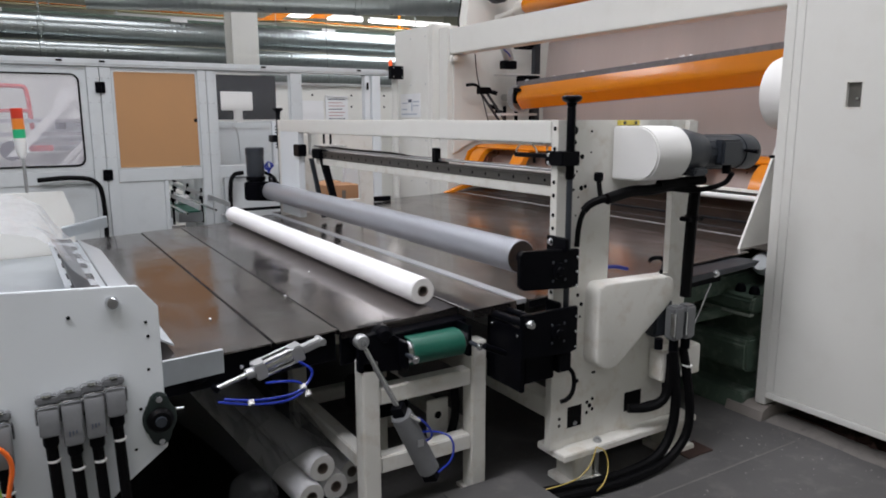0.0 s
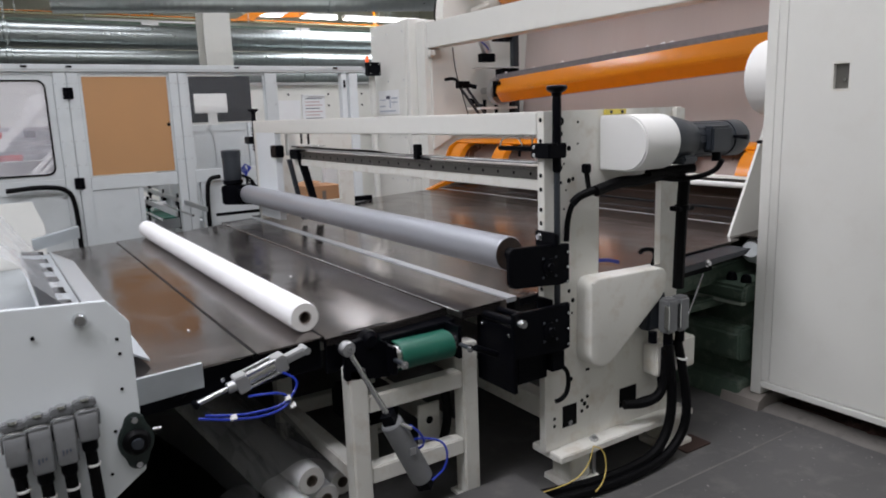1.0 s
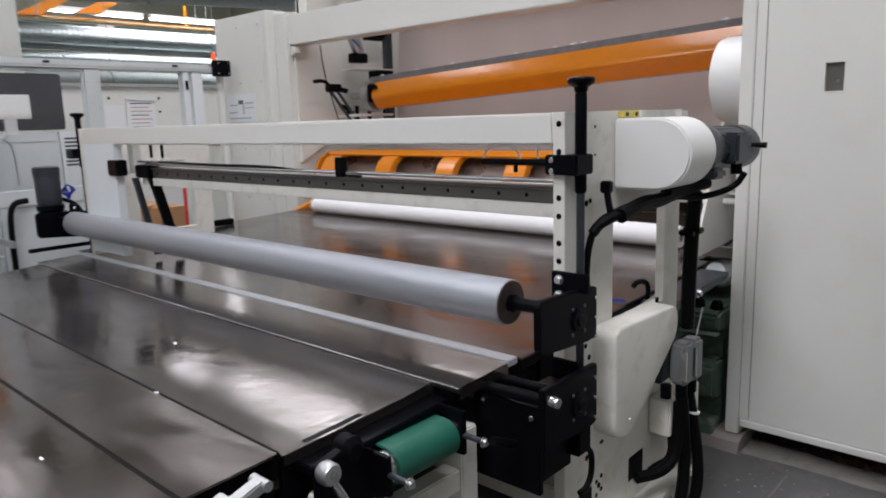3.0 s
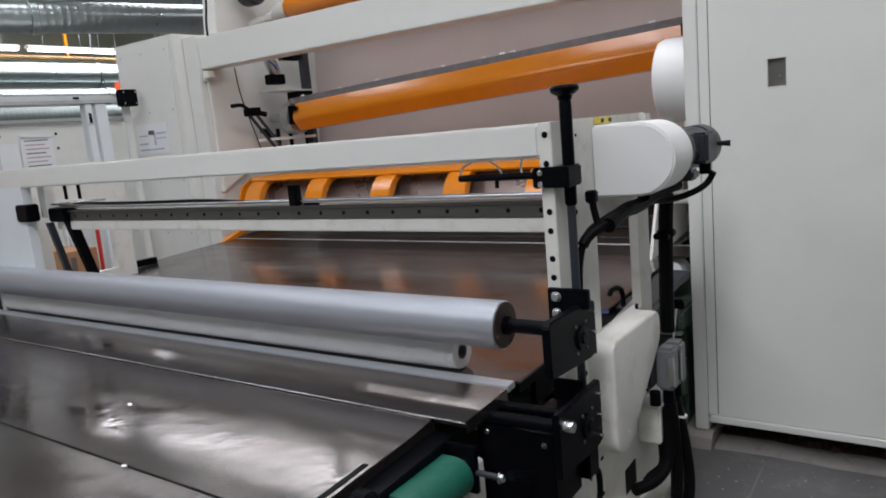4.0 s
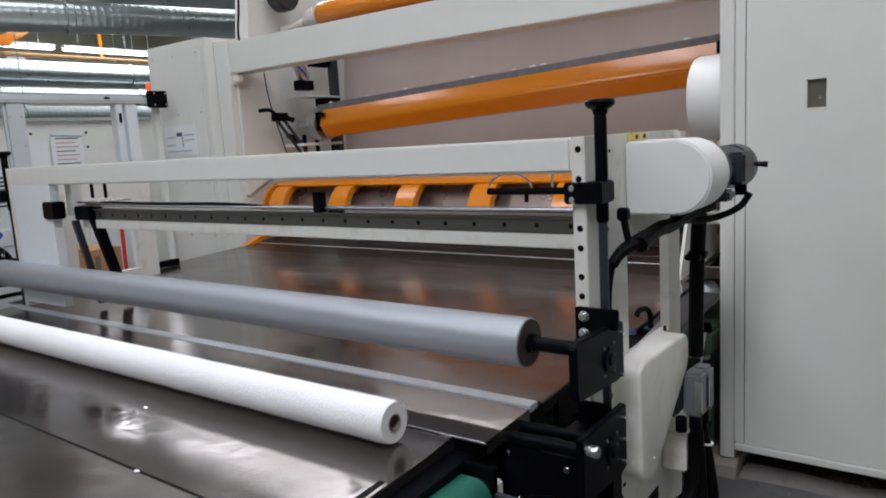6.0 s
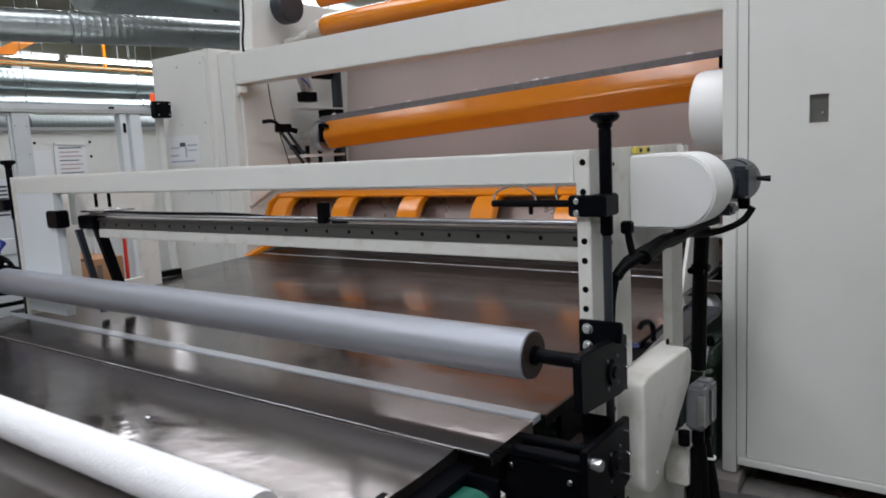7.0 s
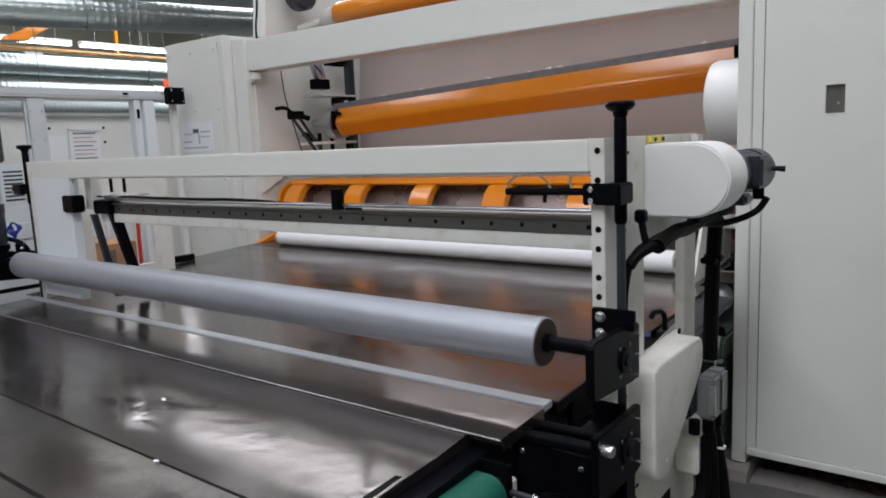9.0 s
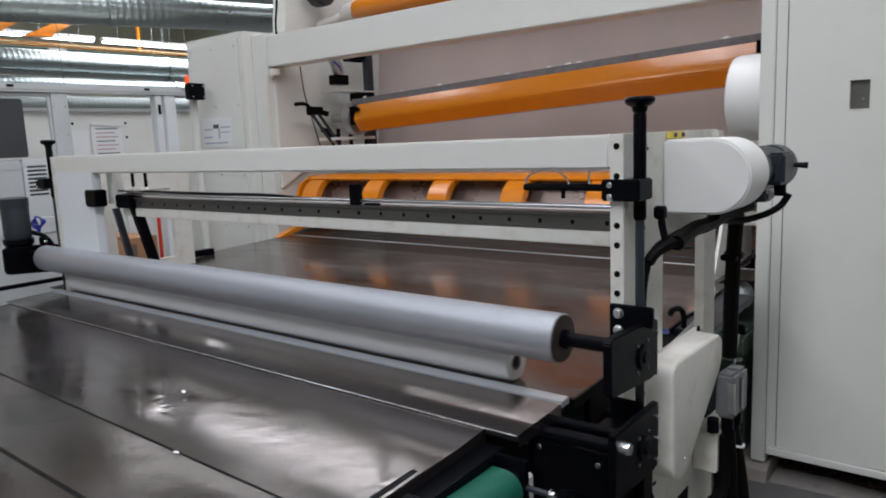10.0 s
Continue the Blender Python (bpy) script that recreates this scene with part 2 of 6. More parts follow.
def bolt(parent, p, d, r=0.009, mat=None):
    """A socket-head screw at p that stands out along d."""
    p, d = Vector(p), Vector(d).normalized()
    bm = add_lathe(bm_new(), p - d * 0.002, p + d * r * 0.9, [(0, r * 1.5), (0.15, r * 1.5), (0.2, r), (0.9, r), (1, r * 0.9)], 14)
    add_lathe(bm, p + d * r * 0.9, p + d * (r * 0.9 + 0.001), [(0, r * 0.5), (1, r * 0.5)], 6)
    return part("bolt", bm, mat or BRIGHT, parent)


def hole(parent, p, axis, r):
    """A drilled hole's dark mouth with its countersunk rim."""
    d = Vector({"x": (-1, 0, 0), "y": (0, -1, 0)}[axis])
    return part("bolt_hole", lathe(Vector(p) - d * 0.004, Vector(p) + d * 0.0015, [(0, r), (0.8, r), (1, r * 0.85)], seg=14), RUBBER, parent)


def ring_prism(bm, outer, inner, axis, a, b):
    """A plate with one opening: outer and inner outlines with the same number of points."""
    def at(p, c):
        return {"x": (c, p[0], p[1]), "y": (p[0], c, p[1]), "z": (p[0], p[1], c)}[axis]
    n = len(outer)
    v = [[bm.verts.new(at(p, c)) for p in o] for o in (outer, inner) for c in (a, b)]
    for i in range(n):
        j = (i + 1) % n
        bm.faces.new((v[0][i], v[0][j], v[2][j], v[2][i]))
        bm.faces.new((v[1][i], v[3][i], v[3][j], v[1][j]))
        bm.faces.new((v[0][i], v[1][i], v[1][j], v[0][j]))
        bm.faces.new((v[2][i], v[2][j], v[3][j], v[3][i]))
    return bm


def round_corners(pts, r, n=5):
    """The outline with each corner cut by an arc-like curve that starts r before it."""
    out = []
    for i, p in enumerate(pts):
        a, b, c = Vector((*pts[i - 1], 0)), Vector((*p, 0)), Vector((*pts[(i + 1) % len(pts)], 0))
        s, e = b + (a - b).normalized() * min(r, (a - b).length * 0.45), b + (c - b).normalized() * min(r, (c - b).length * 0.45)
        for k in range(n + 1):
            u = k / n
            q = s * (1 - u) ** 2 + b * 2 * u * (1 - u) + e * u * u
            out.append((q.x, q.y))
    return out


def table_z(x):
    return 0.757 + 0.04 * (x - 1.4)


# ---- the hall ----
bm = box(-9, 16, -7, 26, -0.25, 0.0)
structure("floor", bm, CONCRETE, "worn grey concrete factory floor with dust and stains", "floor")
structure("wall_north", box(-9.3, 16.3, 26, 26.3, 0, 6.5), WALL_PAINT, "pale painted hall wall", "wall")
structure("wall_south", box(-9.3, 16.3, -7.3, -7, 0, 6.5), WALL_PAINT, "pale painted hall wall", "wall")
structure("wall_west", box(-9.3, -9, -7, 26, 0, 6.5), WALL_PAINT, "pale painted hall wall", "wall")
structure("wall_east", box(16, 16.3, -7, 26, 0, 6.5), WALL_PAINT, "pale painted hall wall", "wall")
structure("ceiling", box(-9.3, 16.3, -7.3, 26.3, 6.5, 6.7), CEIL_PAINT, "painted sheet roof of the hall", "ceiling")

JOINT = material("joint_filler", (0.17, 0.165, 0.155), 0.85, vary=0.4, scale=20)
# slab joints, slightly proud
for x0, x1, y0, y1 in [(-4, 3.02, 1.785, 1.793)]:
    tagged(mesh_object("floor_joint", box(x0, x1, y0, y1, -0.01, 0.0015), JOINT), "pale dusty joint between concrete slabs", "joint", "floor joints", "structure")


def fluorescent(x, y, z, length, along="x"):
    t = thing("ceiling_light", x, y, z, "lit white fluorescent strip light under the roof", "light", "strip lights")
    sx, sy = (length / 2, 0.09) if along == "x" else (0.09, length / 2)
    part("housing", box(x - sx, x + sx, y - sy, y + sy, z + 0.04, z + 0.12), WHITE, t, bevel=0.01)
    part("diffuser", box(x - sx * 0.98, x + sx * 0.98, y - sy * 0.8, y + sy * 0.8, z, z + 0.038), TUBE_ON, t, "lit white diffuser", bevel=0.008)
    for s in (-0.7, 0.7):
        px, py = (x + s * sx, y) if along == "x" else (x, y + s * sy)
        part("hanger", rod((px, py, z + 0.1), (px, py, 6.5), 0.006, seg=6), GALV, t)
    return t


for fx, fy, fz, fl in [(7.6, 18.4, 4.1, 2.2), (10.2, 18.4, 4.1, 2.6), (13, 18.4, 4.1, 2.0), (4.6, 22.5, 4.3, 3.2), (9.0, 23.5, 4.3, 4.2), (8.2, 15.0, 4.15, 2.2), (-2.5, 12.5, 3.6, 2.2)]:
    fluorescent(fx, fy, fz, fl)
# Glowing panels to go with the added reflection lights, out of view.
for lx, ly, sx, sy, lw in GLOW_STRIPS:
    k = thing("roof_glow_strip", lx, ly, 6.4, "long glowing panel added under the roof for the table's reflection", "skylight", "roof skylights")
    part("pane", box(lx - sx / 2, lx + sx / 2, ly - sy / 2, ly + sy / 2, 6.38, 6.40), glow("roof_strip_glow", (0.95, 0.98, 1.0), 3.0), k, "added glowing panel")
    for i in range(9):
        yy = ly - sy / 2 + sy * i / 8
        part("panel_bar", box(lx - sx / 2, lx + sx / 2, yy - 0.03, yy + 0.03, 6.33, 6.379), CREAM, k)
    for s in (-1, 1):
        part("frame", box(lx + s * sx / 2 - 0.04, lx + s * sx / 2 + 0.04, ly - sy / 2, ly + sy / 2, 6.33, 6.49), CREAM, k)
for lx, ly, lw in LAMPS:
    fluorescent(lx, ly, 5.42, 2.6)


DUCT_ZINC = material("spiral_duct_zinc", (0.40, 0.44, 0.44), 0.30, metal=0.95, vary=0.14, scale=10, bump=0.05)


def duct(p0, p1, r, label, mat=DUCT_ZINC):
    """A spiral-seam air duct: turned ridges along the pipe, with joint collars."""
    p0, p1 = Vector(p0), Vector(p1)
    t = thing("air_duct", *p0, label, "duct", "air ducts")
    n = int((p1 - p0).length / 0.08)
    prof = []
    for i in range(n):
        s = i / n
        prof += [(s, r), (s + 0.40 / n, r), (s + 0.5 / n, r + 0.0014), (s + 0.60 / n, r)]
    part("pipe", lathe(p0, p1, prof + [(1, r)], seg=32), mat, t)
    k = max(2, int((p1 - p0).length / 2.9))
    for i in range(1, k):
        a = p0.lerp(p1, i / k)
        d = (p1 - p0).normalized()
        part("collar", lathe(a - d * 0.04, a + d * 0.04, [(0, r + 0.002), (0.1, r + 0.014), (0.9, r + 0.014), (1, r + 0.002)], seg=32), mat, t)
        part("hanger", rod(a + Vector((0, 0, r)), (a.x, a.y, 6.5), 0.006, seg=6), mat, t)
    return t


duct((-6, 13.2, 2.93), (14, 13.2, 2.93), 0.195, "shiny spiral galvanised air duct hung across the hall")
duct((-6, 13.0, 2.57), (14, 13.0, 2.57), 0.13, "thinner galvanised air duct below a larger one")
duct((2.2, 12.4, 2.22), (14, 12.4, 2.22), 0.14, "dull grey air duct low behind the white enclosure", material("dull_zinc_sheet", (0.21, 0.235, 0.23), 0.5, metal=0.35, vary=0.15, scale=8, bump=0.05))
duct((1.0, 9.7, 2.94), (10.5, 7.6, 3.17), 0.165, "spiral galvanised air duct with bright ribbed seams")
duct((4.8, 9.82, 3.78), (14.2, 10.35, 3.72), 0.39, "large galvanised air duct above the winder's end cabinet")

# overhead crane girders and pipes
for y, z, h in [(18.7, 4.0, 0.05)]:
    g = thing("crane_girder", 4, y, z, "orange painted overhead crane girder", "girder", "crane girders")
    part("web", box(-8.5, 15.5, y - 0.01, y + 0.01, z - h / 2 + 0.02, z + h / 2 - 0.02), ORANGE, g)
    for s in (-1, 1):
        part("flange", box(-8.5, 15.5, y - 0.09, y + 0.09, z + s * h / 2 - 0.012, z + s * h / 2 + 0.012), ORANGE, g)
    for x in (-8, -2, 4, 10, 15):
        part("hanger", box(x - 0.03, x + 0.03, y - 0.03, y + 0.03, z + h / 2 + 0.01, 6.5), ORANGE, g)
for x, z in ((5.05, 3.62), (6.15, 3.74)):
    g = thing("crane_beam", x, 16, z, "short slanting orange crane beam beneath the roof", "beam", "crane beams")
    part("web", prism([(x, z), (x + 0.5, z + 0.04), (x + 1.0, z + 0.34), (x + 0.66, z + 0.34)], "y", 15.94, 16.06), ORANGE, g, bevel=0.01)
    part("flange", prism([(x - 0.04, z - 0.02), (x + 0.52, z + 0.018), (x + 0.52, z + 0.036), (x - 0.04, z - 0.002)], "y", 15.86, 16.14), ORANGE, g)
    for k in (0.3, 0.85):
        part("hanger", rod((x + k, 16, z + 0.1), (x + k, 16, 6.5), 0.008, seg=6), GALV, g)
pipe = thing("service_pipe", 3, 16, 3.62, "thin pale yellow service pipe hung along the hall", "pipe")
part("pipe", rod((-8, 16, 3.62), (15, 16, 3.62), 0.022), material("faded_yellow_paint", (0.42, 0.38, 0.22), 0.6, vary=0.15, bump=0.05), pipe)
for x in range(-7, 15, 2):
    part("hanger", rod((x, 16, 3.62), (x, 16, 6.5), 0.008, seg=6), GALV, pipe)
tray = thing("cable_tray", 3, 14.6, 3.3, "pale green painted cable tray hung across the hall", "cable tray")
part("tray", box(-8, 15, 14.5, 14.9, 3.26, 3.34), GREEN_PAINT, tray)
for x in range(-7, 15, 3):
    part("hanger", rod((x, 14.7, 3.3), (x, 14.7, 6.5), 0.008, seg=6), GALV, tray)
    part("junction_box", box(x + 0.9, x + 1.2, 14.44, 14.5, 3.2, 3.34), WHITE, tray, bevel=0.008)

col = thing("hall_column", 3.44, 11.8, 0, "white painted steel hall column with flanges", "column")
part("web", box(3.43, 3.455, 11.6, 12.0, 0, 6.5), CREAM, col)
for y in (11.585, 11.99):
    part("flange", box(3.23, 3.645, y, y + 0.022, 0, 6.5), CREAM, col)

# ---- machine guard fence behind the table ----
fence = thing("guard_fence", 1.6, 6.15, 0, "grey-white steel machine guard fence with windows", "fence")
FY0, FY1 = 6.12, 6.17
part("top_rail", box(-1.6, 3.12, 6.10, 6.19, 1.885, 1.94), FENCE_PAINT, fence, bevel=0.004)
part("slot_cover", box(-1.6, 3.12, 6.098, 6.1005, 1.90, 1.905), ALU, fence)
# One fence: the last two posts are coloured whiter to offset their shade.
for x0, x1 in [(-1.2, -1.1), (0.585, 0.672), (0.676, 0.755), (1.40, 1.466), (1.470, 1.535), (2.185, 2.29), (2.90, 2.95), (2.975, 3.06)]:
    part("post", box(x0, x1, FY0 - 0.012, FY1 + 0.012, 0, 1.883), FENCE_PAINT if x0 < 2.5 else COLD_WHITE, fence, bevel=0.004)
for x0, x1 in [(-1.098, 0.583), (0.757, 1.398), (1.537, 2.183)]:
    for z0, z1 in [(1.865, 1.883), (1.00, 1.10)]:
        part("rail", box(x0, x1, FY0, FY1, z0, z1), FENCE_PAINT, fence, bevel=0.003)
part("lower_panel", box(-1.098, 0.583, FY0 + 0.01, FY0 + 0.02, 0.05, 0.998), FENCE_PAINT, fence)
part("lower_panel", box(0.757, 1.09, FY0 + 0.01, FY0 + 0.02, 0.05, 0.998), FENCE_PAINT, fence)
part("lower_panel", box(1.60, 2.183, FY0 + 0.01, FY0 + 0.02, 0.05, 0.998), FENCE_PAINT, fence)
part("post", box(1.092, 1.125, FY0, FY1, 0.0, 0.998), FENCE_PAINT, fence, bevel=0.003)
part("post", box(1.575, 1.599, FY0, FY1, 0.0, 0.998), FENCE_PAINT, fence, bevel=0.003)


def rounded(x0, x1, z0, z1, r, n=5):
    out = []
    for cx, cz, a in [(x1 - r, z1 - r, 0), (x0 + r, z1 - r, 90), (x0 + r, z0 + r, 180), (x1 - r, z0 + r, 270)]:
        out += [(cx + r * math.cos(radians(a + 90 * i / n)), cz + r * math.sin(radians(a + 90 * i / n))) for i in range(n + 1)]
    return out


# big window with a black rubber seal
outer, inner = rounded(-1.098, 0.583, 1.102, 1.863, 0.004), rounded(-1.02, 0.535, 1.135, 1.83, 0.06)
part("window_panel", ring_prism(bm_new(), outer, inner, "y", FY0 + 0.005, FY0 + 0.02), FENCE_PAINT, fence)
part("window_seal", ring_prism(bm_new(), inner, rounded(-1.008, 0.523, 1.147, 1.818, 0.05), "y", FY0 - 0.002, FY0 + 0.026), RUBBER, fence, "black rubber window seal")
part("pane", box(-1.01, 0.525, FY0 + 0.010, FY0 + 0.014, 1.145, 1.82), HAZY_PANE, fence, "clear plastic pane").visible_shadow = False
part("board", box(0.775, 1.385, FY0 + 0.012, FY0 + 0.02, 1.112, 1.852), CORK, fence, "plain brown fibreboard in place of a pane")
part("board_knot", lathe((1.372, FY0 + 0.013, 1.48), (1.372, FY0 + 0.0105, 1.48), [(0, 0.016), (1, 0.014)]), RUBBER, fence)
part("pane", box(1.537, 2.183, FY0 + 0.012, FY0 + 0.016, 1.10, 1.865), PANE, fence, "clear plastic pane").visible_shadow = False
for x0, x1, z0, z1 in [(0.757, 0.775, 1.102, 1.863), (1.385, 1.398, 1.102, 1.863), (1.537, 1.552, 1.102, 1.863), (2.168, 2.183, 1.102, 1.863)]:
    part("pane_trim", box(x0, x1, FY0 + 0.002, FY0 + 0.011, z0, z1), FENCE_PAINT, fence)
for x, z in [(0.674, 1.73), (0.676, 1.062)]:
    hinge = part("hinge", box(x - 0.035, x + 0.035, FY0 - 0.026, FY0 - 0.012, z - 0.042, z + 0.042), BLACK, fence, "black door hinge", bevel=0.004)
    part("hinge_pin", rod((x, FY0 - 0.03, z - 0.04), (x, FY0 - 0.03, z + 0.04), 0.008), BLACK, hinge)
for x in (0.60, 0.66, 0.69, 0.74, 1.415, 1.452, 1.482, 1.522, 2.2, 2.27):
    for z in (1.2, 1.38, 1.62, 1.80):
        part("screw", lathe((x, FY0 - 0.012, z), (x, FY0 - 0.0155, z), [(0, 0.006), (1, 0.004)], seg=8), ALU, fence)
for x in (0.41, 0.70, 1.95, 2.84):
    part("sensor_cap", box(x - 0.02, x + 0.02, 6.096, 6.10, 1.915, 1.93), RUBBER, fence)
part("door_pull", box(2.915, 2.932, 6.092, 6.107, 1.752, 1.818), RUBBER, fence, "black door pull", bevel=0.003)
# black weather hoses looped over the lower panels
part("hose", tube([(0.19, 6.06, 1.045), (0.42, 6.06, 1.06), (0.60, 6.06, 1.03), (0.63, 6.06, 0.86), (0.625, 6.06, 0.5)], 0.018), RUBBER, fence, "black hose along the panel")
part("hose", tube([(1.72, 6.06, 1.04), (1.62, 6.06, 1.03), (1.60, 6.06, 0.86), (1.60, 6.06, 0.45)], 0.018), RUBBER, fence, "black hose along the panel")

# end post with the black switch box and amber lamp
sw = thing("door_switch", 3.20, 6.12, 1.90, "black safety switch box with small amber lamp", "switch")
part("arm", box(3.06, 3.16, 6.12, 6.17, 1.885, 1.93), FENCE_PAINT, sw)
part("body", box(3.15, 3.28, 6.05, 6.12, 1.855, 1.975), BLACK, sw, bevel=0.006)
part("lens", lathe((3.165, 6.10, 1.975), (3.165, 6.10, 2.035), [(0, 0.017), (0.8, 0.017), (1, 0.010)]), LAMP_AMBER, sw, "lit amber lens")
for z in (1.875, 1.955):
    for x in (3.17, 3.26):
        bolt(sw, (x, 6.05, z), (0, -1, 0), 0.006)
part("stand", rod((3.24, 6.16, 0), (3.24, 6.16, 1.86), 0.03), CREAM, sw)

# tall white enclosure behind the fence, with notices
enc = thing("white_enclosure", 3.0, 7.4, 0, "white sheet-metal enclosure behind the fence", "enclosure")
part("panel", box(2.0, 4.6, 7.3, 8.3, 0.0, 1.85), CREAM, enc, bevel=0.006)
part("rail", box(2.0, 4.6, 7.27, 7.30, 1.30, 1.335), CREAM, enc)
part("roof_strip", box(2.0, 4.6, 7.25, 7.299, 1.835, 1.862), ALU, enc)
for x in (2.4, 2.85, 3.3, 3.7):
    for z in (1.74, 1.62):
        part("screw", lathe((x, 7.3, z), (x, 7.295, z), [(0, 0.012), (1, 0.009)], seg=8), RUBBER, enc)
board = thing("notice_sheet", 3.35, 7.29, 1.50, "white notice sheet with rows of faded print", "notice")
part("sheet", box(2.99, 3.25, 7.286, 7.292, 1.25, 1.73), NOTICE, board)
for i in range(9):
    part("print_line", box(3.025, 3.215 - 0.03 * (i % 2), 7.2835, 7.285, 1.69 - 0.034 * i, 1.698 - 0.034 * i), PINK_INK if i % 3 else PRINT, board)
part("blank_sheet", box(2.70, 2.97, 7.286, 7.292, 1.30, 1.68), NOTICE, board, "blank white sheet")
part("curl", prism([(2.99, 1.728), (3.25, 1.712), (3.25, 1.722), (2.99, 1.738)], "y", 7.27, 7.285), NOTICE, board, "curled upper edge of the sheet")

# computer monitor seen from behind through the pane
mon = thing("computer_monitor", 1.95, 6.75, 1.2, "black computer monitor on a white stand, seen from behind", "monitor")
part("case", box(1.66, 2.26, 6.72, 6.77, 1.485, 1.89), SCREEN, mon, bevel=0.01)
part("wall_plate", box(1.733, 2.025, 6.70, 6.718, 1.567, 1.738), WHITE, mon, "white mounting plate", bevel=0.004)
part("stem", box(1.845, 1.925, 6.70, 6.718, 1.44, 1.566), WHITE, mon)
desk = thing("control_desk", 1.95, 6.9, 0, "grey-white control desk behind the fence", "desk")
part("body", box(1.45, 2.19, 6.69, 7.2, 0.05, 1.466), FENCE_PAINT, desk, bevel=0.01)
part("cable", tube([(1.86, 6.685, 1.46), (1.80, 6.68, 1.43), (1.87, 6.68, 1.40), (1.88, 6.68, 1.1)], 0.005, seg=6), ALU, desk, "grey cable")
part("panel_seam", box(1.47, 2.17, 6.686, 6.6895, 1.40, 1.405), ALU, desk)

vent = thing("louvred_cabinet", 2.29, 6.8, 0, "narrow white cabinet with a slatted vent", "cabinet")
part("body", box(2.20, 2.40, 6.70, 7.1, 0.0, 1.47), COLD_WHITE, vent, bevel=0.006)
for k in range(8):
    part("vent_slot", prism([(6.697, 1.215 + 0.028 * k), (6.7005, 1.215 + 0.028 * k), (6.7005, 1.229 + 0.028 * k), (6.694, 1.225 + 0.028 * k)], "x", 2.225, 2.35), DARK_GREY, vent)

# pale machinery behind the big window
mach = thing("packing_machine", -0.3, 8.2, 0, "white packing machine with sloping guard rails", "machine")
part("bed", box(-2.6, 1.2, 7.9, 8.6, 0.0, 1.18), CREAM, mach, bevel=0.01)
part("upper_case", box(-2.4, -0.5, 8.4, 9.0, 1.2, 2.0), COLD_WHITE, mach, bevel=0.02)
for x, z0, w in [(0.02, 1.16, 0.10), (0.36, 1.0, 0.05), (0.44, 1.0, 0.04)]:
    part("stair_rail", prism([(x, z0), (x + w, z0), (x + w + 0.78, z0 + 0.82), (x + 0.78, z0 + 0.82)], "y", 7.5, 7.55), WHITE, mach)
part("round_guard", lathe((0.62, 7.66, 1.62), (0.62, 7.75, 1.62), [(0, 0.17), (0.8, 0.17), (1, 0.15)], seg=32), WHITE, mach, "pale round guard")
part("side_case", box(0.28, 0.95, 7.76, 7.89, 1.19, 1.50), COLD_WHITE, mach, bevel=0.02)
part("red_block", box(0.20, 0.40, 7.56, 7.61, 1.20, 1.255), RED, mach, bevel=0.01)
part("dark_gear", lathe((0.06, 7.58, 1.21), (0.06, 7.66, 1.21), [(0, 0.09), (1, 0.08)], seg=20), DARK_GREY, mach)
for z in (1.25, 1.34, 1.46):
    part("conveyor_rail", box(-1.5, 1.3, 7.62, 7.68, z, z + 0.035), ALU, mach)
part("red_frame", tube([(-1.3, 7.8, 1.4), (-1.3, 7.8, 1.80), (0.19, 7.75, 1.80), (0.235, 7.75, 1.77), (0.25, 7.75, 1.4)], 0.02), RED, mach, "red tube frame")
part("red_frame", tube([(-1.3, 7.8, 1.57), (0.24, 7.75, 1.57)], 0.018), RED, mach)
part("dark_box", box(0.44, 0.53, 7.70, 7.75, 1.40, 1.48), DARK_GREY, mach, bevel=0.005)
part("fabric_roll", lathe((-0.9, 7.72, 1.2), (-0.9, 8.3, 1.2), [(0, 0.16), (1, 0.16)]), DARK_GREY, mach)
back = thing("white_partition", 0, 10.5, 0, "plain white partition wall further down the hall", "partition")
part("sheet", box(-6.5, 3.0, 10.5, 10.56, 0, 2.2), CREAM, back)

# light chain conveyor seen through the gap under the fence
conv = thing("side_conveyor", 1.4, 6.5, 0, "narrow side conveyor with green belt and steel guide rails", "conveyor")
part("belt", box(1.24, 1.40, 6.3, 9.5, 0.70, 0.712), GREEN_BELT, conv)
part("bed", box(1.22, 1.42, 6.3, 9.5, 0.62, 0.698), ALU, conv)
for x, y0 in ((1.43, 5.45), (1.19, 5.35), (1.56, 6.25)):
    part("guide_rail", box(x - 0.008, x + 0.008, y0, 9.2, 0.83, 0.868), ALU, conv, bevel=0.003)
    part("guide_rod", rod((x - 0.03, y0 + 0.3, 0.775), (x - 0.03, 9.2, 0.775), 0.009, seg=8), BRIGHT, conv)
    for y in (6.35, 6.9, 7.5, 8.2):
        part("rail_post", rod((x, y, 0.60), (x, y, 0.90), 0.010, seg=8), BLACK, conv)
        part("post_clamp", box(x - 0.02, x + 0.02, y - 0.025, y + 0.025, 0.80, 0.835), BLACK, conv, bevel=0.003)
for x in (1.15, 1.60):
    for y in (6.4, 9.3):
        part("leg", box(x - 0.02, x + 0.02, y - 0.02, y + 0.02, 0, 0.62), COLD_WHITE, conv)
part("side_frame", box(1.13, 1.17, 6.3, 9.5, 0.60, 0.66), COLD_WHITE, conv)
part("side_frame", box(1.58, 1.62, 6.3, 9.5, 0.60, 0.66), COLD_WHITE, conv)
part("motor", lathe((1.33, 6.5, 0.64), (1.52, 6.5, 0.64), [(0, 0.05), (0.9, 0.05), (1, 0.035)]), BLACK, conv)
